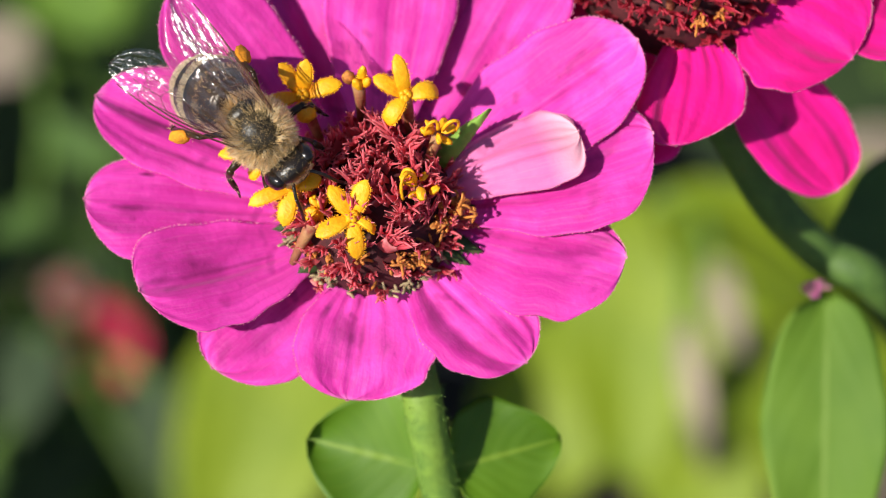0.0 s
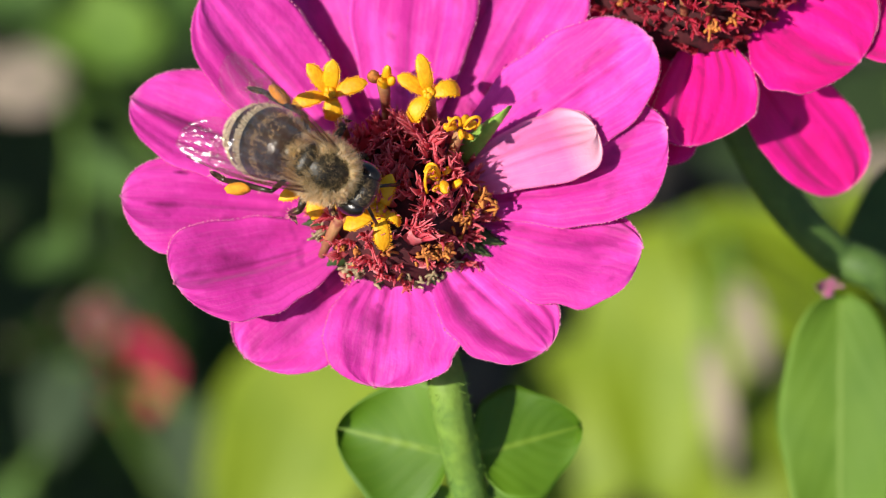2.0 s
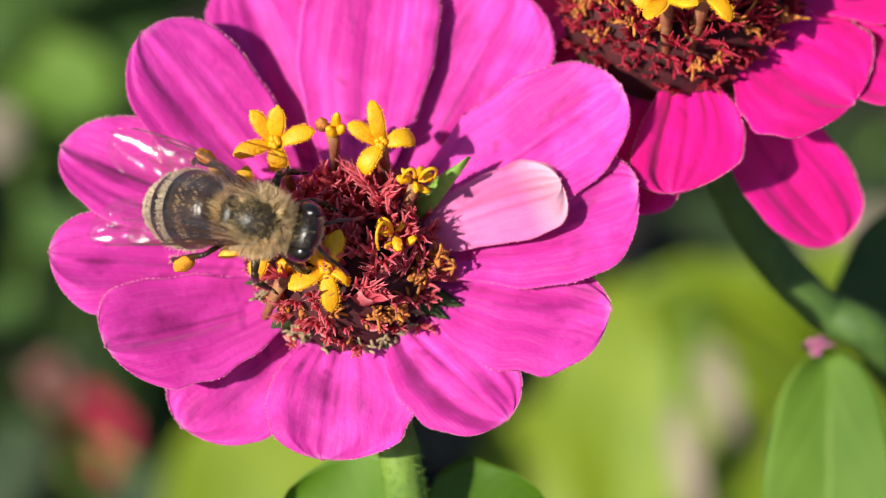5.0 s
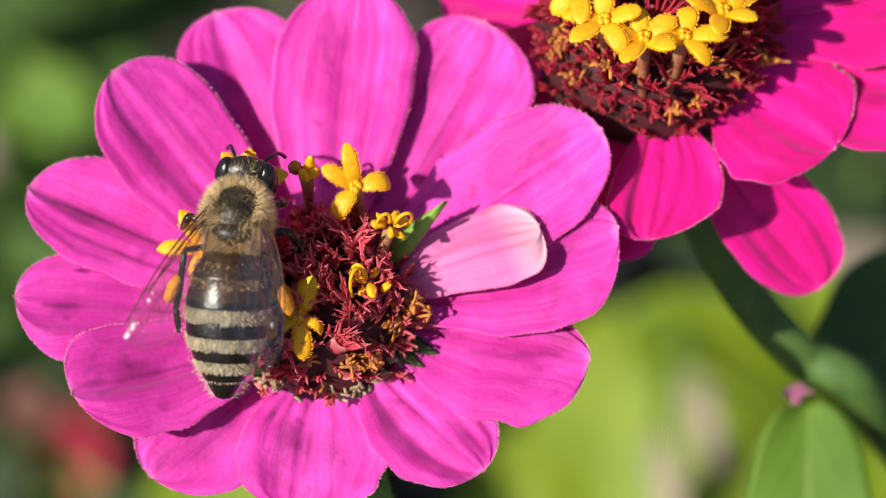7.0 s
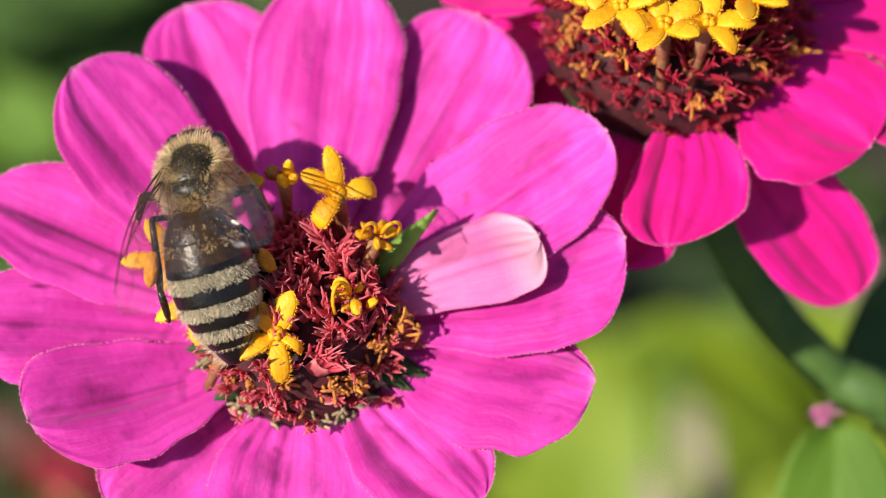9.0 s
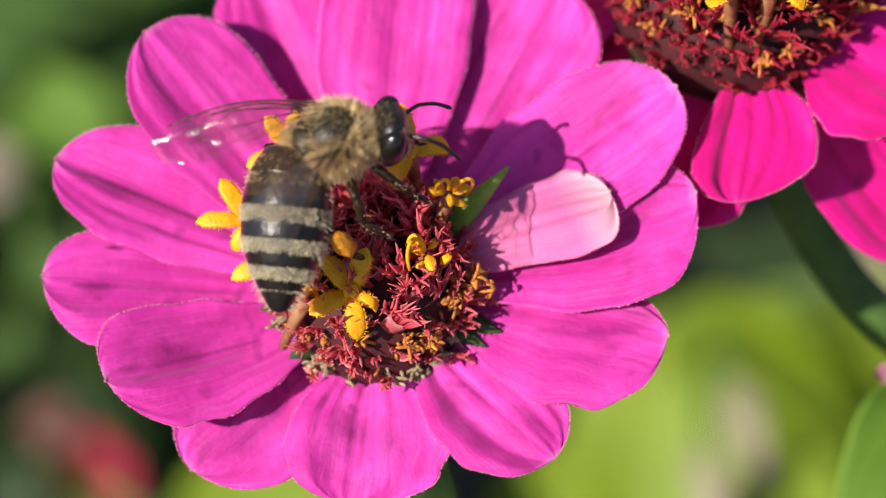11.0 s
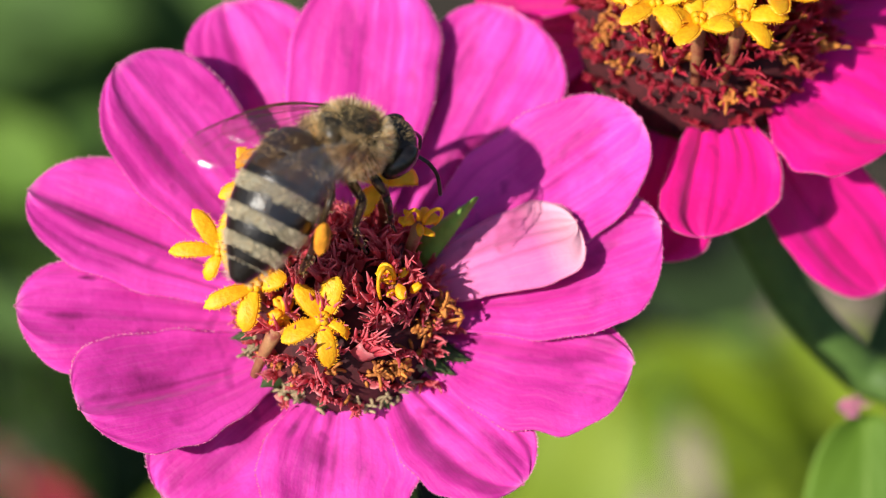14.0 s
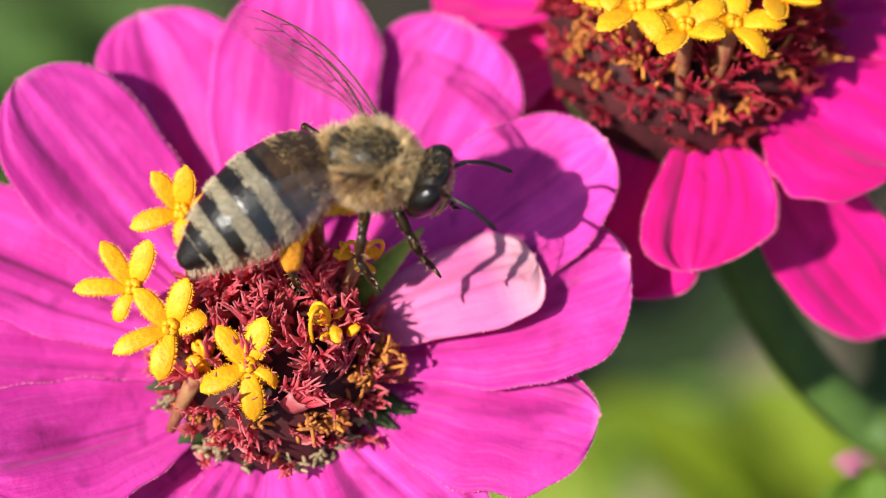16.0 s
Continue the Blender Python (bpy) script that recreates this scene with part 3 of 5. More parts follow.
    for n, (kind, x, y, z, spin, tx, ty, size) in enumerate(florets):
        me = {"star": lambda: floret_mesh(seed + n, size[0], 5.0, size[1]), "bud": lambda: bud_mesh(seed + n, size),
              "hook": lambda: hook_mesh(seed + n, 3, 1.15 * size), "rust": lambda: crumb_mesh(seed + n, int(5 + 8 * size), 0.8 * size), "dry": lambda: crumb_mesh(seed + n, 5, 0.7 * size, GREY_BIT)}[kind]()
        part({"star": "disc_floret", "bud": "disc_floret", "hook": "disc_floret", "rust": "withered_floret", "dry": "dry_style"}[kind], me, head, mm(x, y, z, tx, ty, spin))
    return head


# ---- ground ----
def ground_mesh():
    """One uneven sheet of soil that reaches the horizon."""
    rings = [0, 40, 80, 120, 160, 200, 250, 300, 360, 430, 520, 700, 1000, 2000, 6000, 30000, 200000, 900000]
    grid = []
    for r in rings:
        row = []
        for k in range(64):
            a = TAU * k / 64
            x, y = r * math.cos(a), 200 + r * math.sin(a)
            z = -480 + (10 * noise.noise(Vector((x, y, 0)) * 0.02) + 5 * noise.noise(Vector((x, y, 3)) * 0.07)) * (1 if r < 1500 else 0)
            row.append((x, y, z))
        grid.append(row)
    soup = Soup()
    soup.sheet(grid, closed=True)
    return soup.mesh("ground", SOIL)


thing("ground", "bare dark brown garden soil", "soil", me=ground_mesh(), kind="structure")

litter = Soup()
rng = random.Random(5)
for _ in range(420):
    p = Vector((rng.uniform(-220, 240), rng.uniform(60, 420), -474))
    a = rng.uniform(0, TAU)
    q = p + Vector((math.cos(a), math.sin(a), rng.uniform(-0.1, 0.3))) * rng.uniform(10, 40)
    litter.tube([p, p.lerp(q, 0.5) + Vector((0, 0, 3)), q], [1.2, 1.6, 0.6], 5)
thing("straw_litter", "scattered dry straw and stalks lying on the soil", "straw", me=litter.mesh("straw_litter", STRAW), kind="stuff")


# ---- the pink flower ----
def stem_mesh(points, radii, seed, hairs=900, mat=None):
    line = bend(points, 8)
    rad = [radii[0] + (radii[1] - radii[0]) * max(0, (line[0] - p).length - 40) / 440 for p in line]
    soup = Soup()
    soup.tube(line, rad, 14)
    r = random.Random(seed)
    for _ in range(hairs):
        i = min(len(line) - 2, int(len(line) * r.random() ** 1.8))
        p = line[i].lerp(line[i + 1], r.random())
        ahead = (line[i + 1] - line[i]).normalized()
        side = ahead.orthogonal().normalized()
        side.rotate(Matrix.Rotation(r.uniform(0, TAU), 3, ahead))
        soup.spike(p + side * rad[i] * 0.97, p + side * (rad[i] + r.uniform(0.15, 0.4)) + ahead * 0.1, 0.035, ahead)
    return soup.mesh("stem", mat or STEM)


pink_plant = thing("zinnia_plant", "pink zinnia in full bloom on an upright hairy green stem", "flower", mm(0, 0, -480), "zinnias")
UP = mm(0, 0, 480)
#  azimuth, length from the disc's centre, half width, rise, lift, curl of the tip
PINK_PETALS = [
    (11.2, 16.01, 3.66, 14.9, 0.78, -0.34, {"skew": 0.19, "broad": 0.67, "asym": -0.26, "label": "broad pink ray petal shaded by the pale one"}),
    (-9.9, 14.50, 3.49, 12.1, 0.26, -0.53, {"skew": -0.94, "broad": 0.53, "asym": -0.40}),
    (-49.6, 12.53, 3.06, 9.1, 0.09, -0.82, {"skew": 0.49, "broad": 0.56, "asym": -0.08}),
    (-96.6, 11.11, 3.95, 6.0, -0.05, -0.97, {"skew": -0.23, "broad": 0.58, "asym": 0.13}),
    (-132.3, 12.81, 3.36, 8.2, -0.88, -0.81, {"skew": -0.70, "broad": 0.59, "asym": 0.10}),
    (-150.6, 13.99, 3.41, 14.4, 0.25, -0.23, {"skew": -1.51, "broad": 0.70, "asym": -0.05}),
    (179.5, 16.30, 3.25, 14.9, -0.31, -0.30, {"skew": 0.10, "broad": 0.61, "asym": 0.16}),
    (158.1, 16.84, 3.09, 15.9, 0.01, -0.06, {"skew": 0.40, "broad": 0.64, "asym": -0.05}),
    (137.0, 16.12, 3.50, 19.5, 0.73, 0.75, {"skew": -0.80, "broad": 0.67, "asym": -0.08}),
    (109.6, 17.59, 4.03, 15.9, -0.51, 0.16, {"skew": 0.27, "broad": 0.60, "asym": -0.09}),
    (85.4, 17.34, 3.87, 17.7, 0.56, 0.13, {"skew": -0.53, "broad": 0.65, "asym": 0.06}),
    (62.1, 17.88, 3.89, 16.3, -0.45, 0.17, {"skew": -0.38, "broad": 0.71, "asym": -0.19}),
    (30.0, 17.08, 3.81, 18.5, 0.25, 0.48, {"skew": -0.17, "broad": 0.54, "asym": -0.02}),
    (15.4, 11.95, 2.96, 15.9, 1.70, -0.81, {"mat": PALE, "roll": -20, "swing": 5, "skew": -1.16, "asym": -0.02, "notch": 0.0, "cup": -0.45, "broad": 0.80, "base": 0.28, "start": 0.66, "label": "pale pink petal folded up over the disc"}),
]
# dark marks on some petals: along, across, length, width, strength
PETAL_MARKS = {
    1: [(0.70, 0.30, 0.45, 0.035, 0.5), (0.45, -0.25, 0.5, 0.03, 0.4)],
    4: [(0.6, 0.1, 0.35, 0.25, 0.45)],
    2: [(0.45, -0.45, 0.50, 0.10, 0.6), (0.70, 0.25, 0.35, 0.07, 0.6), (0.5, -0.05, 0.5, 0.035, 0.5)],
    3: [(0.5, -0.15, 0.45, 0.30, 0.35), (0.33, -0.68, 0.12, 0.07, 1.0), (0.58, -0.3, 0.3, 0.13, 0.5), (0.62, 0.35, 0.25, 0.10, 0.4), (0.5, 0.05, 0.5, 0.03, 0.5)],
    5: [(0.60, -0.15, 0.42, 0.40, 0.42), (0.68, -0.30, 0.14, 0.10, 0.8), (0.55, -0.12, 0.65, 0.035, 0.75), (0.45, -0.55, 0.2, 0.08, 0.4)],
    6: [(0.81, 0.11, 0.11, 0.035, 1.0), (0.73, -0.55, 0.04, 0.03, 1.0), (0.5, 0.1, 0.5, 0.03, 0.45)],
    7: [(0.62, 0.04, 0.65, 0.04, 0.8), (0.5, 0.5, 0.5, 0.035, 0.4)],
    8: [(0.6, -0.15, 0.6, 0.035, 0.45), (0.55, 0.3, 0.5, 0.05, 0.35)],
    10: [(0.45, 0.1, 0.5, 0.03, 0.35)],
    11: [(0.55, -0.2, 0.55, 0.03, 0.4), (0.55, 0.35, 0.4, 0.03, 0.35)],
    12: [(0.5, 0.0, 0.5, 0.03, 0.4)],
}
PINK_PETALS = [p[:6] + ({**p[6], "stains": PETAL_MARKS[n]},) if n in PETAL_MARKS else p for n, p in enumerate(PINK_PETALS)]
# star florets: lobes as way, length, half width, rise at the root and at the tip; then the lean of the tube's foot
STAR_FAR_LEFT = [(130, 2.1, 0.36, 55, 10), (80, 2.1, 0.38, 70, 35), (14, 2.2, 0.38, 45, -20), (-80, 1.5, 0.42, 10, -75), (196, 2.2, 0.38, 30, -30)]
STAR_FAR_RIGHT = [(104, 2.6, 0.36, 90, 0), (152, 2.0, 0.38, 50, -10), (14, 2.1, 0.42, 45, -75), (232, 1.9, 0.40, 20, -70)]
STAR_LOW = [(128, 2.0, 0.40, 38, 5), (66, 2.1, 0.42, 50, 20), (208, 2.1, 0.42, 25, -25), (278, 2.2, 0.40, 0, -55), (-30, 1.7, 0.20, 55, -90)]
STAR_NEAR_LEFT = [(133, 2.1, 0.40, 40, 5), (66, 2.2, 0.40, 55, 20), (12, 1.5, 0.42, 40, -10), (203, 2.5, 0.36, 25, -25), (256, 2.1, 0.42, 5, -45)]
STAR_OUTER_LEFT = [(126, 2.3, 0.38, 45, 5), (180, 2.4, 0.34, 25, -20), (64, 2.1, 0.40, 55, 25), (240, 1.5, 0.26, 10, -60)]
OPEN_FLORETS = [
    ("star", -3.8, 4.65, 6.2, 0, 0, 0, (STAR_FAR_LEFT, (0.9, -1.2))), ("bud", -0.75, 5.4, 6.2, 0, -12, 0, 1.05), ("star", 1.9, 4.5, 6.3, 0, 0, 0, (STAR_FAR_RIGHT, (0.2, -0.6))), ("hook", 3.75, 2.5, 5.9, 20, -10, 20, 0.95),
    ("hook", 2.6, -0.5, 5.7, 110, 5, 20, 1.15), ("star", -1.0, -2.35, 5.55, 0, 0, 0, (STAR_LOW, (0.3, 0.8))), ("star", -4.3, -0.45, 5.4, 0, 0, 0, (STAR_NEAR_LEFT, (1.2, 0.2))),
    ("star", -5.9, 1.4, 5.6, 0, 0, 0, (STAR_OUTER_LEFT, (2.6, -0.2))), ("bud", -3.3, -2.3, 4.3, 160, 25, -15, 0.7), ("hook", -2.9, -1.6, 4.6, 60, 12, -10, 0.7),
]
WITHERED_FLORETS = [
    ("rust", 4.9, -0.9, 3.2, 0, 0, 30, 1.1), ("rust", 0.8, -3.6, 2.0, 30, 30, 0, 0.7), ("rust", -2.2, -3.4, 2.0, 80, 30, 0, 0.7), ("rust", 3.0, -2.8, 2.4, 0, 20, 10, 0.6),
    ("rust", 3.9, -1.9, 2.9, 60, 10, 20, 0.8), ("rust", 1.9, -3.3, 2.3, 20, 20, 0, 0.5), ("rust", -3.4, -2.9, 1.9, 20, 20, 0, 0.6), ("rust", 0.3, -4.1, 1.2, 50, 20, 0, 0.5),
    ("dry", 0.2, -4.5, 0.5, 10, 0, 0, 0.7), ("dry", 2.8, -3.7, 0.8, 70, 0, 0, 0.8), ("dry", 1.6, -4.3, 0.7, 0, 0, 0, 0.8), ("dry", -1.4, -4.4, 0.6, 40, 0, 0, 0.9),
    ("dry", -2.7, -3.9, 0.8, 90, 0, 0, 0.9), ("dry", -4.4, -1.9, 1.4, 90, 0, 0, 0.7), ("dry", 3.8, -2.9, 1.0, 20, 0, 0, 0.7),
]
PINK_FLORETS = OPEN_FLORETS + WITHERED_FLORETS
rng = random.Random(33)
for k in range(6):
    a, r = rng.uniform(radians(-140), radians(-5)), rng.uniform(3.8, 4.9)
    PINK_FLORETS.append(("rust", r * math.cos(a), r * math.sin(a), 4.6 * math.sqrt(max(0.02, 1 - (r / 5.0) ** 2.4)) + 0.5, rng.uniform(0, 90), 0, 0, rng.uniform(0.25, 0.4)))
for k in range(10):
    a = rng.uniform(radians(-165), radians(-15))
    PINK_FLORETS.append(("dry", 5.0 * math.cos(a), 5.0 * math.sin(a), rng.uniform(0.3, 0.8), rng.uniform(0, 90), 0, 0, rng.uniform(0.5, 0.8)))
PINK_POSE = UP @ mm(0, 0.5, 0, 12, 0, 0)
pink_head = flower_head(pink_plant, PINK_POSE, 5.0, 4.6, PINK_PETALS, PINK, 11, PINK_FLORETS, 165)


def bract_mesh(length, half, mat):
    grid = []
    for i in range(9):
        s = i / 8
        w = half * (1 - s ** 1.6) + 0.02
        grid.append([(length * s, w * u, 0.5 * (1 - u * u) * half - 0.25 * s * s) for u in (-1, -0.6, -0.2, 0.2, 0.6, 1)])
    soup = Soup()
    soup.sheet(grid, thick=0.12)
    for i in range(1, 8):
        for j in (0, 5):
            p = Vector(grid[i][j])
            soup.spike(p, p + Vector((0.12, 0.12 if j else -0.12, 0)), 0.07)
    return soup.mesh("bract", mat)


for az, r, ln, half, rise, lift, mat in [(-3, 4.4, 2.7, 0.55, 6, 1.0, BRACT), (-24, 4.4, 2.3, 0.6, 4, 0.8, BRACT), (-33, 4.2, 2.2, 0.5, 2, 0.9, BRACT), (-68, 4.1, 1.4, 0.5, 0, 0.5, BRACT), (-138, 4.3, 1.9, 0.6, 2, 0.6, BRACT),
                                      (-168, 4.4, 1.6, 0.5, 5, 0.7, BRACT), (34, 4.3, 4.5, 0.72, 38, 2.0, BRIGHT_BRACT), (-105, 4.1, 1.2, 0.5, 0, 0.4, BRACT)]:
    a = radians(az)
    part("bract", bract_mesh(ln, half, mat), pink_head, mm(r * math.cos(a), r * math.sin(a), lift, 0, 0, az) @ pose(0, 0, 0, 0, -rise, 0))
part("stem", stem_mesh([(0, 0.8, -5.0), (1.4, -3.8, -5.4), (2.4, -7.4, -6.0), (2.9, -9.4, -8.5), (3.4, -10.8, -11.6), (3.8, -12.1, -14.5), (4.3, -13.4, -21), (5.5, -13, -60), (9, -6, -160), (12, 2, -320), (12, 8, -484)], (1.15, 3.0), 3, 1600), pink_plant, UP)
for at, ahead, up, ln, half, mat, seed in [
    ((2.6, -10.3, -11.0), (-1.0, 0.20, 0.12), (0.10, -0.60, 0.80), 7.2, 4.4, LEAF, 1),
    ((3.0, -11.7, -13.2), (-0.75, -0.50, -0.42), (0.05, -0.5, 0.86), 4.0, 1.6, LEAF, 3),
    ((4.2, -11.6, -13.0), (0.75, -0.45, -0.30), (-0.05, -0.5, 0.86), 3.8, 1.5, LEAF, 4),
    ((4.2, -10.3, -10.9), (0.95, 0.28, 0.02), (0.05, -0.45, 0.88), 6.8, 3.6, LEAF, 2),
]:
    part("leaf", leaf_mesh("leaf", ln, half, mat, seed, 0.22, 0.10, 0.05), pink_plant, UP @ basis(at, ahead, up))

# ---- the magenta flower behind ----
magenta_plant = thing("zinnia_plant", "deep magenta zinnia with a drooping lower petal and bent stem", "flower", mm(0, 0, -480), "zinnias")
MAGENTA_PETALS = [
    (-84.7, 12.39, 3.11, 6.2, 0.34, -0.46, {"skew": -1.67, "broad": 0.71, "asym": 0.08}),
    (-39, 11.95, 4.54, 6.3, 1.03, -0.13, {"skew": 0.43, "broad": 0.57}),
    (-13, 16.73, 4.40, 6, 0.48, -0.38),
    (10, 17.21, 4.40, 9, 0.86, 0.00),
    (32, 17.21, 4.59, 10, 0.57, 0.00),
    (54, 17.21, 4.59, 12, 0.00, 0.00),
    (77, 17.21, 4.59, 14, 0.57, 0.00),
    (100, 17.21, 4.59, 14, 0.00, 0.00),
    (124, 14.50, 4.59, 2, 0.40, -0.50),
    (148, 12.50, 4.59, -14, 0.00, -1.00),
    (172, 11.00, 4.40, -36, -1.20, -1.00),
    (196, 10.50, 4.30, -42, -1.60, -1.00),
    (218, 10.50, 4.20, -42, -1.60, -1.00),
    (-110, 13.00, 3.80, -3, -0.60, -0.80, {"skew": 0.6, "broad": 0.70}),
    (-58, 15.49, 3.15, -19, -1.05, -1.43, {"skew": 2.1, "broad": 0.63, "asym": 0.11}),
]
rng = random.Random(21)
MAGENTA_FLORETS = []
for k in range(11):
    a = TAU * k / 11 + rng.uniform(-0.1, 0.1)
    MAGENTA_FLORETS.append(("star", 4.2 * math.cos(a) - 0.8, 4.2 * math.sin(a) - 0.1, 7.6, rng.uniform(0, 70), 12 * math.sin(a), 12 * math.cos(a), ([(72 * m + rng.uniform(-12, 12), rng.uniform(1.8, 2.3), 0.42, rng.uniform(25, 60), rng.uniform(-50, 10)) for m in range(5)], (0, 0))))
for k in range(34):
    a = rng.uniform(radians(195), radians(282)) if k < 26 else rng.uniform(radians(282), radians(350))
    r = rng.uniform(3.4, 6.4)
    MAGENTA_FLORETS.append(("rust", r * math.cos(a), r * math.sin(a), 5.35 * math.sqrt(max(0, 1 - (r / 6.6) ** 2.4)) + 0.9, rng.uniform(0, 90), 0, 0, rng.uniform(0.30, 0.55)))
MAGENTA_POSE = UP @ mm(18.45, 15.2, 4.75, 10, 4, 0)
flower_head(magenta_plant, MAGENTA_POSE, 6.5, 5.35, MAGENTA_PETALS, MAGENTA, 23, MAGENTA_FLORETS, 360, DEEP_CHAFF, 0.3)
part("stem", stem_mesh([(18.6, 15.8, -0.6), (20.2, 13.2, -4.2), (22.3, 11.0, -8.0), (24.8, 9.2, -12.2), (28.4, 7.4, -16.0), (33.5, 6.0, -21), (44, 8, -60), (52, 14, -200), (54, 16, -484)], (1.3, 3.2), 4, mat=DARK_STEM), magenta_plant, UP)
part("leaf", leaf_mesh("leaf", 21, 4.0, FRESH, 7, 0.22, 0.12, 0.03), magenta_plant, UP @ basis((28.6, 4.6, -16.4), (-0.02, -0.84, -0.52), (-0.10, -0.55, 0.80)))
part("leaf", leaf_mesh("leaf", 24, 5.0, MID, 8, 0.2, 0.2), magenta_plant, UP @ basis((32, 7, -20), (0.45, 0.8, -0.30), (-0.2, -0.5, 0.85)))
part("bud", crumb_mesh(9, 8, 0.7, PALE), magenta_plant, UP @ mm(27.7, 4.6, -15.6), "small faded pink bud")


# ---- plants behind ----
def garden_plant(label, base, stem_top, leaves, group="low plants behind"):
    plant = thing("garden_plant", label, "plant", mm(base[0], base[1], -484), group)
    back = mm(-base[0], -base[1], 484)
    mid = ((base[0] + stem_top[0]) / 2 + 6, (base[1] + stem_top[1]) / 2 + 4, (stem_top[2] - 484) / 2)
    line = bend([(base[0], base[1], -484), mid, stem_top], 8)
    soup = Soup()
    soup.tube(line, [3.2 - 1.6 * i / (len(line) - 1) for i in range(len(line))], 9)
    part("stem", soup.mesh("stem", STEM), plant, back)
    for n, (centre, ahead, up, ln, half, mat) in enumerate(leaves):
        ahead = Vector(ahead).normalized()
        root = Vector(centre) - ahead * ln * 0.5
        near = min(line, key=lambda p: (p - root).length)
        stalk = Soup()
        stalk.tube(bend([near, near.lerp(root, 0.5) + Vector((0, 0, 4)), root + ahead * 2], 5), [1.0] * 10 + [0.7], 7)
        leaf = part("leaf", leaf_mesh("leaf", ln, half, mat, n + int(base[0]), 0.18, 0.12), plant, back @ basis(root, ahead, up))
        part("leaf_stalk", stalk.mesh("leaf_stalk", STEM), leaf, (back @ basis(root, ahead, up)).inverted() @ back)
    return plant


FACE = (-0.2, -0.45, 0.85)
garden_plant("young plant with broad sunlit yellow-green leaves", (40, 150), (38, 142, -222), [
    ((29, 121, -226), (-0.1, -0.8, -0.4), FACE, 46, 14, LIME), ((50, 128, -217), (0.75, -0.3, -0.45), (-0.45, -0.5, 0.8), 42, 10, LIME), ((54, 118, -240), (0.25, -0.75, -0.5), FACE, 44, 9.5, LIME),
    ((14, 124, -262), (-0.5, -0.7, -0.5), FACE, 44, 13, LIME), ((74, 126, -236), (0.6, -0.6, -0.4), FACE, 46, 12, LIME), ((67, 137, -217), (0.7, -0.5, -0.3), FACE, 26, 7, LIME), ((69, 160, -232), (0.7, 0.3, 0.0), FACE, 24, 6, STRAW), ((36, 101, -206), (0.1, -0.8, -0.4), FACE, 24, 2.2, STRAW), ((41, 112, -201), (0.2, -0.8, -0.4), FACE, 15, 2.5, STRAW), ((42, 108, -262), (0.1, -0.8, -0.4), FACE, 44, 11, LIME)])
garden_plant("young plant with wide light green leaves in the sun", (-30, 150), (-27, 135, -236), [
    ((-31, 108, -232), (-0.35, -0.85, -0.3), FACE, 52, 15, LIME), ((-12, 106, -250), (0.5, -0.7, -0.4), FACE, 46, 13, LIME), ((-42, 100, -262), (-0.5, -0.7, -0.5), FACE, 36, 10, SHADED_LEAF),
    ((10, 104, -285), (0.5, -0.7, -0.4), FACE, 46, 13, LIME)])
garden_plant("leafy green plant half in shade", (-85, 230), (-76, 200, -255), [
    ((-66, 182, -212), (-0.8, 0.3, 0.2), FACE, 26, 7, FRESH), ((-54, 184, -214), (0.6, 0.5, 0.2), FACE, 20, 6, MID), ((-82, 186, -206), (-0.8, 0.2, 0.1), FACE, 24, 6, MID), ((-62, 159, -226), (0.7, -0.4, 0.0), FACE, 18, 4, MID), ((-77, 170, -214), (-0.8, -0.2, 0.1), FACE, 16, 6, STRAW), ((-50, 162, -228), (0.7, -0.5, 0.0), FACE, 16, 4, MID), ((-74, 150, -236), (-0.8, -0.3, 0.0), FACE, 12, 3, MID), ((-50, 200, -246), (0.7, 0.5, 0.1), FACE, 36, 10, SHADED_LEAF), ((-88, 190, -262), (-0.8, -0.3, -0.2), FACE, 44, 11, SHADED_LEAF),
    ((-60, 200, -270), (0.6, -0.4, -0.2), FACE, 40, 10, SHADED_LEAF), ((-98, 215, -240), (-0.8, 0.4, 0.1), FACE, 40, 9, SHADED_LEAF), ((-30, 230, -280), (0.8, 0.2, 0.1), FACE, 50, 13, SHADED_LEAF), ((-92, 180, -290), (-0.6, -0.6, -0.2), FACE, 44, 11, SHADED_LEAF)])
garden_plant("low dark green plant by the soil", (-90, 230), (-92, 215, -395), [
    ((-98, 190, -398), (-0.4, -0.8, -0.2), FACE, 56, 16, SHADED_LEAF), ((-64, 190, -392), (0.6, -0.6, -0.2), FACE, 56, 16, SHADED_LEAF), ((-120, 205, -395), (-0.8, -0.2, -0.2), FACE, 50, 14, SHADED_LEAF), ((-74, 225, -380), (0.8, 0.3, 0.1), FACE, 50, 14, SHADED_LEAF), ((-40, 220, -400), (0.8, 0.1, 0.1), FACE, 50, 14, SHADED_LEAF)])
garden_plant("small seedling with narrow grey-green leaves", (-62, 150), (-66, 138, -262), [
    ((-72, 125, -246), (-0.2, -0.8, -0.2), FACE, 20, 6, SAGE), ((-50, 118, -254), (0.1, -0.8, -0.4), FACE, 24, 6, SAGE), ((-82, 108, -252), (-0.6, -0.7, -0.2), FACE, 16, 4, MID)])
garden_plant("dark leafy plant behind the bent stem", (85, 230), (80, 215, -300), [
    ((70, 205, -290), (-0.6, -0.5, -0.2), FACE, 50, 13, SHADED_LEAF), ((95, 215, -300), (0.7, -0.4, -0.2), FACE, 50, 13, SHADED_LEAF), ((88, 190, -330), (0.1, -0.9, -0.3), FACE, 40, 9, SHADED_LEAF), ((58, 232, -330), (-0.8, 0.3, 0), FACE, 30, 6, SHADED_LEAF)])
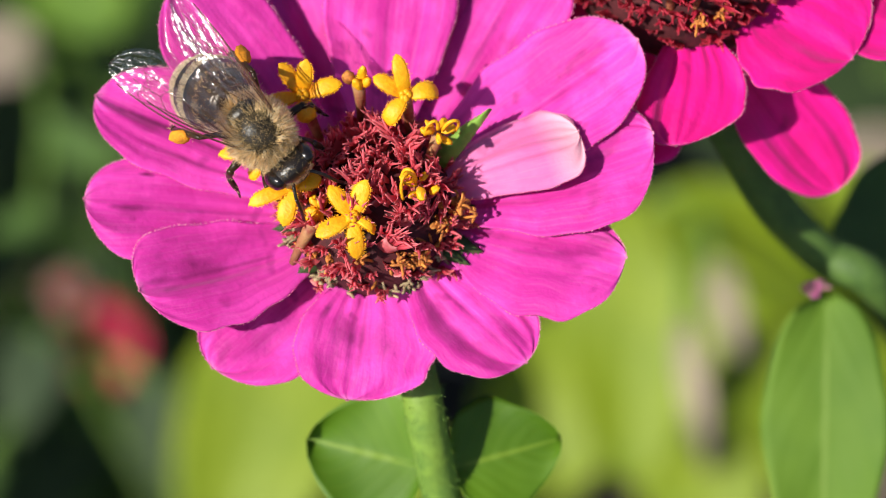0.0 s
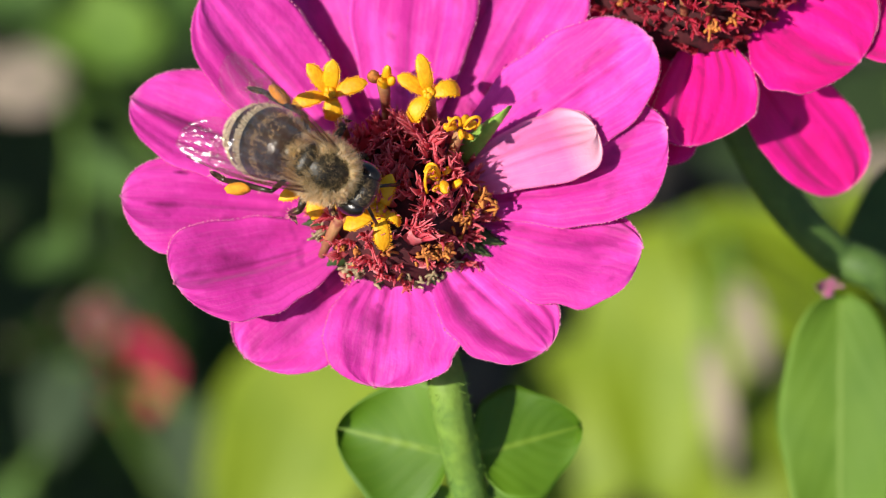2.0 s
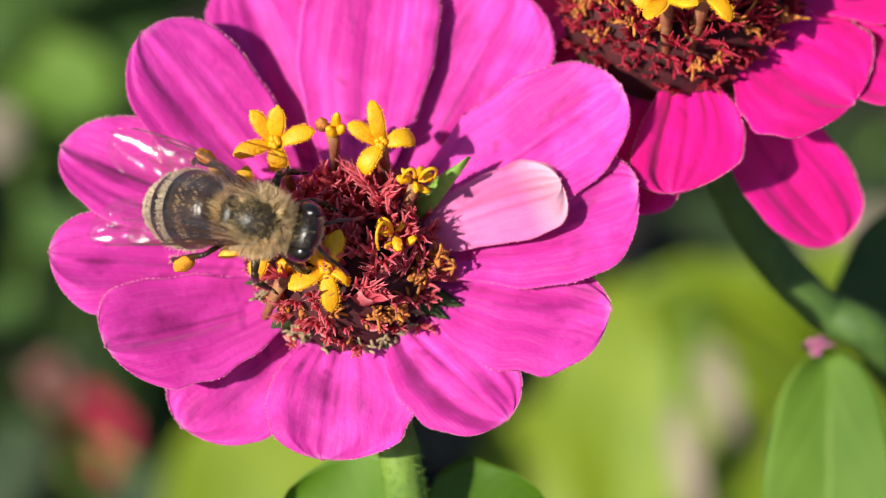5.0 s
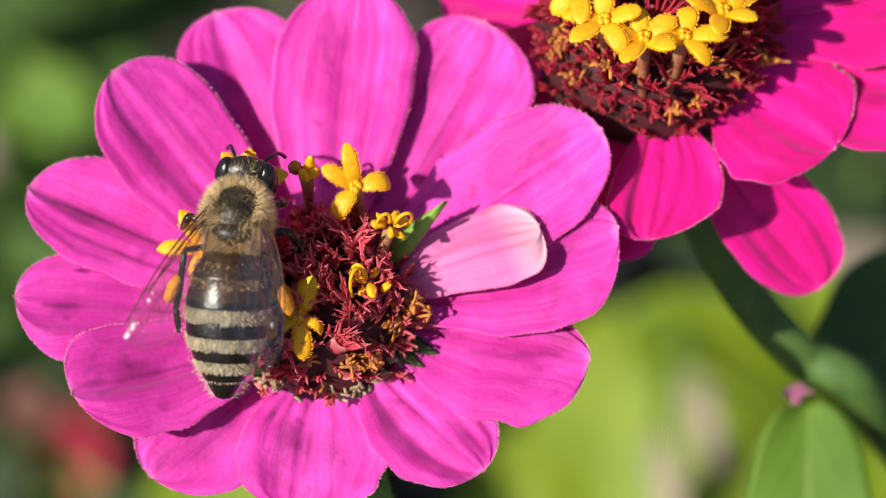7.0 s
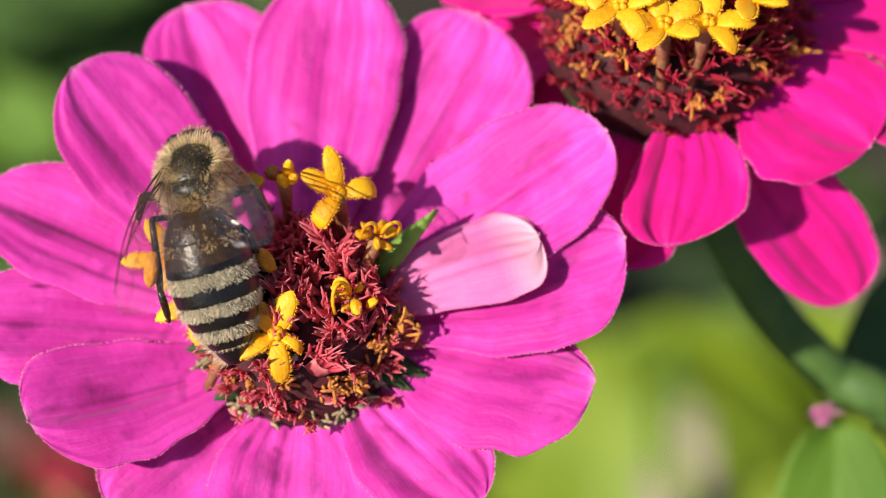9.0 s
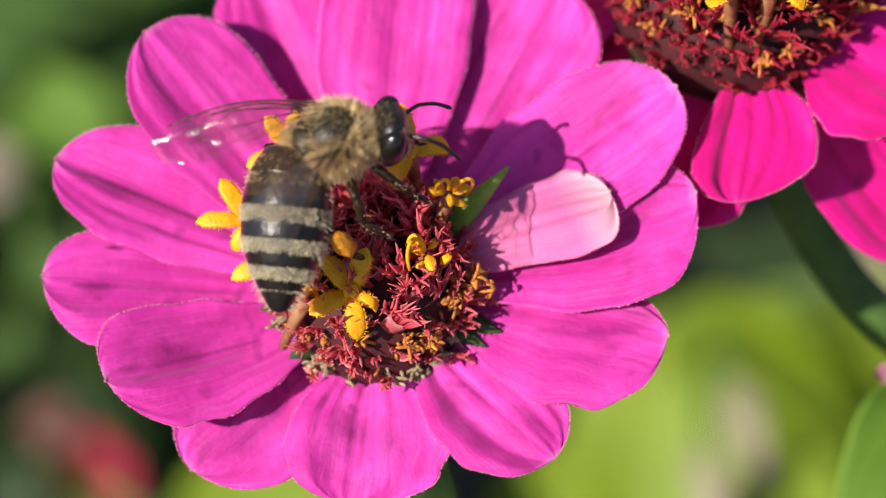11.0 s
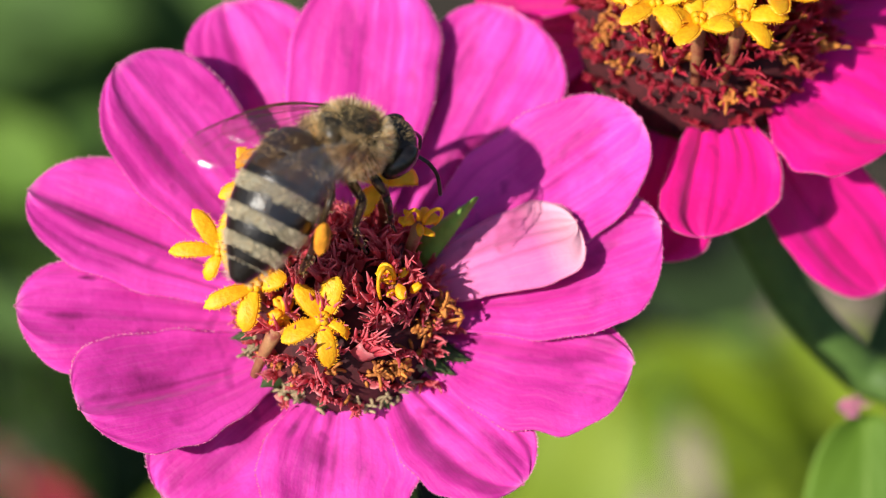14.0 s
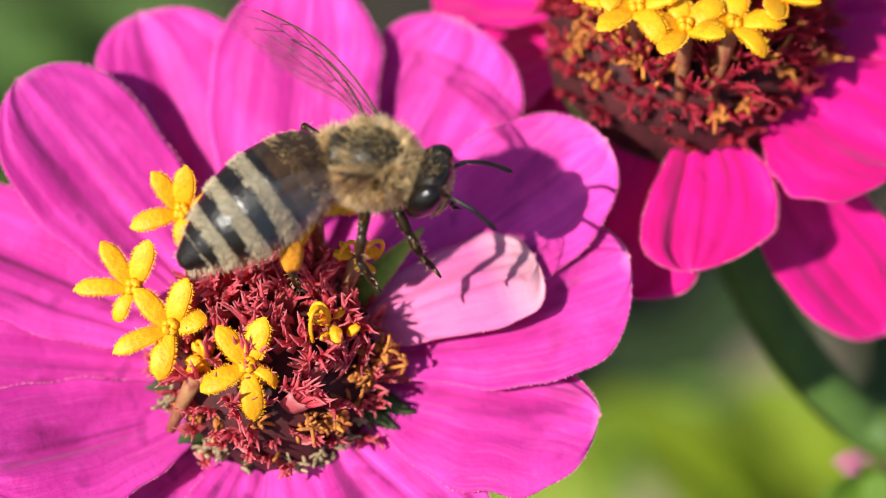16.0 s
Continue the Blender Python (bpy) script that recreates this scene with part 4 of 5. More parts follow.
# added out of view on the sun side, to shade the left background
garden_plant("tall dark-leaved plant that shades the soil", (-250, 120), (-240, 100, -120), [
    ((x, y, z), (0.6 - 0.25 * (n % 3), -0.5 + 0.45 * (n % 2), -0.1), (-0.5, -0.4, 0.75), 84, 30, SHADED_LEAF) for n, (x, y, z) in enumerate([
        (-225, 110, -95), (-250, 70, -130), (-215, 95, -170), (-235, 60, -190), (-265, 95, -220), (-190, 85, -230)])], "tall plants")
garden_plant("leafy mid-green plant further back", (-90, 300), (-86, 285, -330), [
    ((x, y, z), (0.8 * (-1) ** n, -0.4 + 0.3 * (n % 3), 0.05), (-0.1, -0.55, 0.8), 44 + 6 * (n % 3), 11 + n % 4, MID) for n, (x, y, z) in enumerate([
        (-72, 262, -262), (-96, 270, -284), (-62, 268, -288), (-84, 258, -304), (-110, 265, -300), (-50, 275, -275), (-100, 280, -262)])], "low plants behind")
faded_plant = thing("zinnia_plant", "faded beige zinnia gone to seed on a thin stem", "flower", mm(-65, 139, -484), "zinnias")
flower_head(faded_plant, mm(0, 0, 244, 30, 0, 0), 2.2, 1.6, [(k * 40 + 5, 3.9 - 0.5 * (k % 2), 1.6, 15, 0.2 * (k % 2), -0.4) for k in range(9)], BEIGE, 51, [], 24)
soup = Soup()
soup.tube(bend([(0, 1, 240), (5, 6, 120), (0, 10, 0)], 6), [1.1] * 13, 9)
part("stem", soup.mesh("stem", STEM), faded_plant)
red_plant = thing("zinnia_plant", "small red zinnia low among dark leaves", "flower", mm(-71, 167, -484), "zinnias")
flower_head(red_plant, mm(0, 0, 177, 34, 0, 0), 4, 3.4, [(k * 36 + 5, 9.2 - k % 2, 3.6, 20, 0.3 * (k % 2), 0) for k in range(10)], RED_PETAL, 41, [], 60)
soup = Soup()
soup.tube(bend([(0, 1, 172), (4, 6, 80), (0, 10, 0)], 6), [1.6] * 13, 9)
part("stem", soup.mesh("stem", STEM), red_plant)
grass = Soup()
rng = random.Random(8)
for _ in range(240):
    p = Vector((rng.uniform(-150, -30), rng.uniform(170, 290), -476))
    lean = Vector((rng.gauss(0, 0.25), rng.gauss(0, 0.25), 1))
    grass.spike(p, p + lean * rng.uniform(50, 120), 5.0, Vector((rng.gauss(0, 1), rng.gauss(0, 0.4), 0)))
thing("grass", "thin green grass blades standing in shaded soil", "grass", me=grass.mesh("grass", MID), kind="stuff")
stone = Soup()
stone.ball((0, 0, 0), (11, 9, 7), 10, 14, 0, 0.2)
pebble = thing("pebble", "pale grey pebble on the soil", "stone", mm(-114, 283, -472), "pebbles", me=stone.mesh("pebble", STRAW))
for x, y, turn in ((-124, 262, 40), (-99, 291, 110), (-120, 302, 75)):
    copy_thing(pebble, mm(x, y, -473, 0, 0, turn))


# ---- the bee: x ahead, z up, the middle of its thorax at the origin ----
def fur_mesh(name, samples, mats, seed):
    soup = Soup()
    r = random.Random(seed)
    for p, n, ln, mat in samples:
        lean = (Vector(n) + noise.noise_vector(Vector(p) * 2.6) * 0.75 + Vector([r.gauss(0, 0.16) for _ in range(3)])).normalized()
        soup.spike(p, Vector(p) + lean * ln * r.uniform(0.7, 1.15), 0.024, lean.cross(Vector([r.gauss(0, 1) for _ in range(3)])), mat)
    return soup.mesh(name, mats)


def on_ball(r, centre, size, count, keep):
    out = []
    while len(out) < count:
        v = Vector([r.gauss(0, 1) for _ in range(3)]).normalized()
        p = Vector((centre[0] + v.x * size[0], centre[1] + v.y * size[1], centre[2] + v.z * size[2]))
        n = Vector((v.x / size[0], v.y / size[1], v.z / size[2])).normalized()
        if keep(p, v):
            out.append((p, n))
    return out


def bee_thing():
    bee = thing("honey_bee", "brown and black striped honey bee with furry thorax, on the flower", "bee")
    r = random.Random(77)
    # thorax
    soup = Soup()
    soup.ball((0, 0, 0), (1.74, 1.58, 1.58), 18, 26, 0, 0.02)
    soup.ball((-1.30, 0, 0.62), (0.62, 1.02, 0.66), 12, 16, 0, 0.03)
    soup.ball((-1.6, 0, -0.15), (0.75, 1.10, 0.9), 10, 14, 0, 0.03)
    soup.tube([(-1.6, 0, -0.1), (-2.7, 0, -0.2)], [0.75, 0.5], 12)
    thorax = part("thorax", soup.mesh("thorax", MATT_CHITIN), bee)
    samples = []
    for p, n in on_ball(r, (0, 0, 0), (1.74, 1.58, 1.58), 19000, lambda p, v: True):
        d = (p.x - 0.10) ** 2 / 1.45 + p.y ** 2 / 1.10
        shield = p.x < -0.95 and abs(p.y) < 0.95 and p.z > 0.5
        if (d < 0.7 and p.z > 0 and r.random() < 0.5) or (shield and r.random() < 0.8):
            continue
        bald = d < 0.65 + 0.45 * r.random() and p.z > 0
        samples.append((p, (n * (0.5 if bald else 1) + Vector((-0.55 if bald else -0.3, 0, 0.0))).normalized(), r.uniform(0.10, 0.17) if bald else r.uniform(0.34, 0.70), (2 if r.random() < 0.75 else 0) if bald else 2 if r.random() < 0.15 else 1 if r.random() < 0.45 else 0))
    for p, n in on_ball(r, (-1.6, 0, -0.15), (0.75, 1.10, 0.9), 2600, lambda p, v: p.x < -1.4):
        samples.append((p, (n + Vector((-0.2, 0, 0.2))).normalized(), r.uniform(0.4, 0.75), 1 if r.random() < 0.45 else 0))
    part("fur", fur_mesh("fur", samples, [FUR, PALE_FUR, OLIVE_FUR], 1), thorax, label="golden brown fur", kind="stuff")
    # head, hung low in front
    soup = Soup()
    turn = Matrix.Rotation(radians(28), 3, "Y")
    soup.ball((2.40, 0, -0.35), (0.82, 1.50, 1.35), 16, 22, 0, 0.02, turn)
    soup.ball((2.85, 0, -1.35), (0.55, 0.75, 0.8), 10, 14, 0, 0.03, turn)
    head = part("head", soup.mesh("head", CHITIN), bee)
    for side in (-1, 1):
        eye = Soup()
        eye.ball((2.42, side * 1.02, -0.32), (0.66, 0.62, 1.12), 14, 18, 0, 0, turn)
        part("eye", eye.mesh("eye", EYE), head, label="glossy black compound eye")
        feeler = Soup()
        feeler.tube(bend([(0, 0, 0), (0.5, side * 0.35, 0.2), (1.0, side * 0.65, 0.05)], 5), [0.10] * 11, 7)
        feeler.tube(bend([(1.0, side * 0.65, 0.05), (1.6, side * 0.9, -0.6), (2.0, side * 1.2, -1.7)], 6), [0.10] * 10 + [0.11, 0.11, 0.07], 7)
        FEELERS[side] = part("antenna", feeler.mesh("antenna", CHITIN), head, mm(3.0, side * 0.35, -0.5))
    samples = []
    for p, n in on_ball(r, (2.48, 0, -0.35), (0.84, 1.5, 1.38), 2600, lambda p, v: (p.x > 2.75 and abs(p.y) < 0.95 and p.z < 0.25 + 0.35 * v.z) or p.x < 2.0):
        samples.append((p, (n + Vector((0, 0, 0.35 if p.x < 2 else 0))).normalized(), r.uniform(0.12, 0.26) if p.x > 2.7 else r.uniform(0.3, 0.5), 0 if r.random() < 0.25 else 1))
    for p, n in on_ball(r, (2.40, 0, -0.35), (0.86, 1.40, 1.36), 450, lambda p, v: p.z > 0.1 and abs(p.y) < 0.75):
        samples.append((p, (n + Vector((0.2, 0, 0.3))).normalized(), r.uniform(0.12, 0.30), 2 if r.random() < 0.8 else 1))
    part("fur", fur_mesh("fur", samples, [PALE_FUR, FUR, OLIVE_FUR], 2), head, label="pale fur on the face", kind="stuff")
    # abdomen in overlapping segments
    root, tip = -0.15, -7.25
    core = Soup()
    core.tube([(0.3, 0, -0.05), (-0.6, 0, -0.1), (-2.5, 0, -0.2), (-5.5, 0, -0.35)], [0.42, 0.7, 1.2, 0.6], 14)
    abdomen = part("abdomen", core.mesh("abdomen", CHITIN), bee)
    BODY["abdomen"], BODY["head"] = abdomen, head

    def girth(x):
        s = (root - x) / (root - tip)
        return 2.04 * max(0.05, math.sin(math.pi * min(1, 0.19 + 0.77 * s ** 0.92))) ** 0.62 * (1 if s < 0.55 else 1 - 0.30 * ((s - 0.55) / 0.45) ** 1.8)

    def spine(x):
        s = (root - x) / (root - tip)
        return -0.10 - 0.25 * s * s

    cuts = [0.0, 0.11, 0.325, 0.535, 0.715, 0.865, 1.0]
    hairs = []
    for n in range(6):
        soup = Soup()
        a, b = cuts[n], min(1.0, cuts[n + 1] + 0.012)
        grid = []
        steps = 16
        for i in range(steps + 1):
            s = a + (b - a) * i / steps
            x = root + (tip - root) * s
            g = girth(x) * (1 + 0.035 * (i / steps) - (0.0 if i else 0.02))
            if i == steps:
                g *= 0.985
            grid.append([(x, g * math.cos(TAU * k / 34), spine(x) + 0.90 * g * math.sin(TAU * k / 34)) for k in range(34)])
        if n == 0:
            # rounded front towards the waist
            for k2 in range(1, 6):
                q = math.cos(math.pi / 2 * k2 / 5)
                g = girth(root) * 0.98 * max(0.16, q)
                x = root + 0.55 * math.sin(math.pi / 2 * k2 / 5)
                grid.insert(0, [(x, g * math.cos(TAU * k / 34), spine(root) + 0.90 * g * math.sin(TAU * k / 34)) for k in range(34)])
        if n == 5:
            grid.append([(tip - 0.12, 0.05 * math.cos(TAU * k / 34), spine(tip) + 0.05 * math.sin(TAU * k / 34)) for k in range(34)])
        soup.sheet(grid, closed=True)
        pale = {0: 0.0, 1: 0.0, 2: 0.46, 3: 0.48, 4: 0.52, 5: 0.08}[n]
        for f in range(len(soup.faces)):
            i, k = f // 34, f % 34
            low = max(0.0, abs(math.cos(TAU * k / 34)) - 0.35) * 0.22 - 0.15 * (math.sin(TAU * k / 34) < -0.3)
            soup.which[f] = 2 if n == 1 and (i + 0.5) / steps > 0.72 else 1 if n > 0 and (i + 0.5) / steps < pale + low * (n > 1) + 0.16 * noise.noise(Vector((k * 0.7, n * 3.1, 0))) else 0
        part("abdomen_segment", soup.mesh("abdomen_segment", [BROWN_CHITIN if n < 2 else CHITIN, BAND, CHITIN]), abdomen, label="dark glossy plate with a pale hair band" if n > 1 else "dark brown glossy plate")
        for _ in range({0: 220, 1: 600, 2: 2300, 3: 2300, 4: 2000, 5: 200}[n]):
            within = r.random() * (pale * 1.08 if n > 1 else 0.35 if n == 1 else 0.9)
            s = a + (b - a) * within
            x = root + (tip - root) * s
            k = r.uniform(0, TAU)
            g = girth(x) * 1.01
            p = Vector((x, g * math.cos(k), spine(x) + 0.90 * g * math.sin(k)))
            nn = Vector((-0.9, math.cos(k), math.sin(k))).normalized()
            hairs.append((p, nn, r.uniform(0.14, 0.24) if n > 1 else r.uniform(0.10, 0.26), 0 if n > 1 else 1))
        for _ in range(260):
            s = a + (b - a) * r.random()
            x = root + (tip - root) * s
            k = r.uniform(math.pi * 0.95, math.pi * 2.05)
            g = girth(x)
            hairs.append((Vector((x, g * math.cos(k), spine(x) + 0.90 * g * math.sin(k))), Vector((-0.5, math.cos(k), math.sin(k))).normalized(), r.uniform(0.3, 0.55), 0))
    part("fur", fur_mesh("fur", hairs, [PALE_FUR, FUR], 3), abdomen, label="pale fur bands on the abdomen", kind="stuff")
    # legs
    for side in (-1, 1):
        for name, joints, radii in (
            ("foreleg", [(1.3, 1.0, -1.2), (2.1, 1.7, -1.9), (2.7, 1.9, -3.0), (3.3, 1.7, -4.0)], [0.25, 0.22, 0.17, 0.09]),
            ("middle_leg", [(0.1, 1.2, -1.4), (0.3, 2.6, -1.3), (0.3, 3.0, -2.7), (1.1, 3.2, -3.9)], [0.26, 0.23, 0.18, 0.09]),
            ("hind_leg", [(-1.1, 1.0, -1.3), (-2.3, 2.3, 0.3), (-4.2, 2.7, -2.6), (-4.7, 2.6, -4.3)], [0.17, 0.17, 0.19, 0.10]),
        ):
            soup = Soup()
            hip = joints[0] if name == "hind_leg" else (0, 0, 0)
            pts = [(x - hip[0], side * (y - hip[1]), z - hip[2]) for x, y, z in joints]
            for k in range(3):
                a, b = Vector(pts[k]), Vector(pts[k + 1])
                soup.tube([a, a.lerp(b, 0.3), a.lerp(b, 0.75), b], [radii[k] * 0.8, radii[k], radii[k] * (1.25 if name == "hind_leg" and k == 1 else 0.9), radii[k + 1] * 0.8], 9)
            foot = Vector(pts[3])
            soup.tube([foot, foot + Vector((0.3, side * 0.15, -0.25))], [0.10, 0.05], 6)
            for _ in range(90):
                k = r.randrange(0, 3)
                p = Vector(pts[k]).lerp(Vector(pts[k + 1]), r.random())
                v = Vector([r.gauss(0, 1) for _ in range(3)]).normalized()
                soup.spike(p + v * radii[k] * 0.7, p + v * (radii[k] + 0.22), 0.02, None, 1)
            leg = part(name, soup.mesh(name, [LEG, FUR]), bee, mm(hip[0], side * hip[1], hip[2]))
            if name == "hind_leg":
                HIND[side] = leg
                load = Soup()
                a, b = Vector(pts[1]), Vector(pts[2])
                load.ball(a.lerp(b, 0.68) + Vector((0, side * 0.30, 0.05)), (0.90, 0.36, 0.48), 12, 14, 0, 0.16, Matrix.Rotation(radians(-57), 3, "Y") @ Matrix.Rotation(radians(-side * 19), 3, "Z"))
                part("pollen_load", load.mesh("pollen_load", POLLEN), leg, label="orange ball of packed pollen")
    # wings: root at the origin, tip towards -x, leading edge outside
    for side, tag in ((1, "left"), (-1, "right")):
        for name, ln, wd, veins in (("forewing", 8.5, 2.7, True), ("hindwing", 5.8, 1.9, False)):
            soup = Soup()
            grid = []
            rows, cols = 96, 36
            for i in range(rows + 1):
                s = i / rows
                tip_y = 0.30 * wd
                lead = 0.10 * wd * math.sin(math.pi * min(1, s / 0.9))
                if s > 0.8:
                    lead -= (lead + tip_y) * (1 - math.sqrt(max(0, 1 - ((s - 0.8) / 0.2) ** 2)))
                trail = wd * (0.07 + 0.93 * math.sin(math.pi / 2 * min(1, s / 0.72)) ** 1.1)
                if s > 0.72:
                    trail = tip_y + (wd - tip_y) * math.sqrt(max(0, 1 - ((s - 0.72) / 0.28) ** 2)) + 0.01
                row = []
                for j in range(cols + 1):
                    u = j / cols
                    y = lead * (1 - u) - trail * u
                    z = 0.10 * math.sin(s * 9 + u * 7) * u + 0.05 * math.sin(u * 19 + s * 4) + 0.15 * math.sin(math.pi * s) * (1 - u) + ln * (0.10 * s - 0.30 * max(0, s - 0.2) ** 2)
                    z += 0.045 * noise.noise(Vector((ln * s * 1.8, y * 3.2, side))) + 0.018 * noise.noise(Vector((ln * s * 5.0, y * 7.0, side + 5)))
                    row.append((-ln * s, side * y, z))
                grid.append(row)
            soup.sheet(grid)
            membrane = soup.mesh(name, WING)
            wing = part(name, membrane, bee, label="clear veined wing with a dark leading edge")
            ribs = Soup()

            def at(s, u):
                i, j = min(rows - 1, int(s * rows)), min(cols - 1, int(u * cols))
                fs, fu = s * rows - i, u * cols - j
                g = grid
                return Vector(g[i][j]).lerp(Vector(g[i + 1][j]), fs).lerp(Vector(g[i][j + 1]).lerp(Vector(g[i + 1][j + 1]), fs), fu)

            lines = [([(0, 0), (0.3, 0), (0.6, 0), (0.9, 0.0)], 0.06), ([(0, 0.1), (0.3, 0.14), (0.55, 0.12), (0.72, 0.02)], 0.035), ([(0.02, 0.35), (0.3, 0.42), (0.55, 0.5), (0.8, 0.55)], 0.024),
                     ([(0.02, 0.6), (0.25, 0.72), (0.5, 0.85)], 0.022), ([(0.3, 0.14), (0.33, 0.42)], 0.02), ([(0.55, 0.12), (0.62, 0.3), (0.58, 0.5)], 0.02), ([(0.62, 0.3), (0.78, 0.3), (0.9, 0.4)], 0.02), ([(0.33, 0.42), (0.36, 0.78)], 0.02),
                     ([(0.36, 0.6), (0.55, 0.72), (0.72, 0.85)], 0.018), ([(0.58, 0.5), (0.56, 0.74)], 0.018), ([(0.72, 0.02), (0.76, 0.14), (0.70, 0.3)], 0.018), ([(0.70, 0.3), (0.80, 0.62)], 0.016)]
            for way, width in lines if veins else lines[:4]:
                pts = bend([at(s, u) for s, u in way], 4)
                ribs.tube(pts, [width * (1 - 0.5 * k / len(pts)) for k in range(len(pts))], 6)
            part("wing_vein", ribs.mesh("wing_vein", VEIN), wing)
            WINGS[(tag, name)] = wing
    return bee


WINGS, BODY, HIND, FEELERS = {}, {}, {}, {}
BEE = bee_thing()
cam.data.dof.focus_object = [o for o in pink_head.children if o.name.startswith("disc_floret")][5]

# Seconds, the thorax in millimetres, Euler angles in degrees.
BEE_WAY = [
    (0, -5.93, 0.32, 8.50, 21.4, 20.8, -44.1),
    (0.5, -7.74, 0.22, 8.50, 29.3, 7.7, -15.1),
    (1, -6.10, 1.34, 8.50, 26.6, 14.4, -28.1),
    (1.5, -4.94, -0.03, 8.50, 26.6, 14.3, -27.9),
    (2, -3.85, -2.83, 9.00, 32.4, 33.9, -12.9),
    (2.5, -5.02, -3.18, 9.00, 25.1, 30, -34.6),
    (3, -4.69, -2.94, 9.00, 28.3, 9.4, -20.8),
    (3.2, -4.92, -3.57, 9.00, 29, 7.3, -17.3),
    (5.3, -3.93, -2.53, 9.00, 29.7, 4.7, -12.5),
    (5.5, -3.31, -2.73, 9.00, 30.2, 7.3, -7.6),
    (5.8, -1.66, -2.73, 9.50, 27.7, 8.4, 32.7),
    (6, -2.66, -2.59, 10.00, 5.9, 1.9, 78.2),
    (6.2, -3.93, -4.26, 10.00, 2.1, -9, 85.5),
    (6.5, -3.68, -2.82, 10.00, 2.6, -2.8, 84.6),
    (7, -3.93, 0.08, 9.50, 4.1, -7.2, 81.3),
    (7.5, -4.16, 1.34, 9.50, -4.1, 3.4, 98),
    (8, -4.85, 2.45, 9.50, -2.4, 8.6, 94.3),
    (8.2, -4.67, 2.85, 9.50, -0.3, 7.2, 90.6),
    (10.3, -4.73, 2.80, 9.50, -4.8, -0.5, 99.8),
    (10.5, -4.97, 2.27, 9.50, 2.8, 0.7, 84.4),
    (10.8, -2.44, 1.52, 11.04, -3.9, 6, 42.6),
    (11, -1.35, 0.77, 11.90, -0.8, -10.7, 8.2),
    (11.5, -0.48, 0.90, 12.41, -4.5, 5, 50.9),
    (12, -0.25, 1.97, 12.92, -4.3, 6.5, 47.6),
    (12.5, -1.49, 2.39, 12.93, -0.8, -11.6, 7.6),
    (13, 0.13, 1.19, 12.44, -0.3, 4.9, 3.4),
    (13.5, 0.45, 1.91, 12.45, -1.1, -4, 10.8),
    (14, 0.58, 2.04, 12.46, -2, 24.8, 17.7),
    (14.3, -0.78, 2.25, 12.47, 7.9, 0.7, 9.7),
    (14.5, -1.18, 1.35, 12.47, 21.5, 0.3, -9.3),
    (15, 0.11, 1.96, 12.48, 8.8, -1.7, -6.4),
    (15.5, 1.50, 3.48, 12.99, -2.9, -0.2, 29.9),
    (16, 4.44, 1.78, 12.50, 1.5, 3.2, -15),
]
# Seconds and the abdomen's turn on the thorax, in degrees.
ABDOMEN_WAY = [
    (0, -0.0, -52.7, 19.3),
    (0.5, 0.0, -59.6, 5.2),
    (1, 0.0, -58.5, 11.1),
    (1.5, 0.0, -57.7, 8.6),
    (2, 0.0, -74.3, 8.7),
    (2.5, -0.0, -68.0, 18.8),
    (3, 0.0, -51.5, -0.9),
    (3.2, 0.0, -51.6, -9.3),
    (5.3, 0.0, -49.1, 13.4),
    (5.5, 0.0, -50.2, 19.0),
    (5.8, -0.0, -64.1, -17.5),
    (6, -0.0, -66.2, -76.4),
    (6.2, -0.0, -75.9, -30.9),
    (6.5, -0.0, -62.6, 2.4),
    (7, -0.0, -33.8, 6.4),
    (7.5, -0.0, -34.3, -14.5),
    (8, -0.0, -45.7, 10.4),
    (8.2, 0.0, -51.7, 22.2),
    (10.3, 0.0, -32.6, 4.5),
    (10.5, 0.0, -31.2, 30.8),
    (10.8, 0.0, -40.0, 45.9),
    (11, -0.0, -29.8, 68.0),
    (11.5, 0.0, -46.1, 4.4),
    (12, -0.0, -34.9, 6.7),
    (12.5, 0.0, -25.4, 52.6),
    (13, 0.0, -31.4, 55.1),
    (13.5, 0.0, -26.5, 44.5),
    (14, 0.0, -47.4, 53.6),
    (14.3, 0.0, -23.3, 52.3),
    (14.5, 0.0, -7.3, 65.1),
    (15, 0.0, -16.3, 56.3),
    (15.5, 0.0, -36.1, 0.2),
    (16, -0.0, -18.5, 48.5),
]
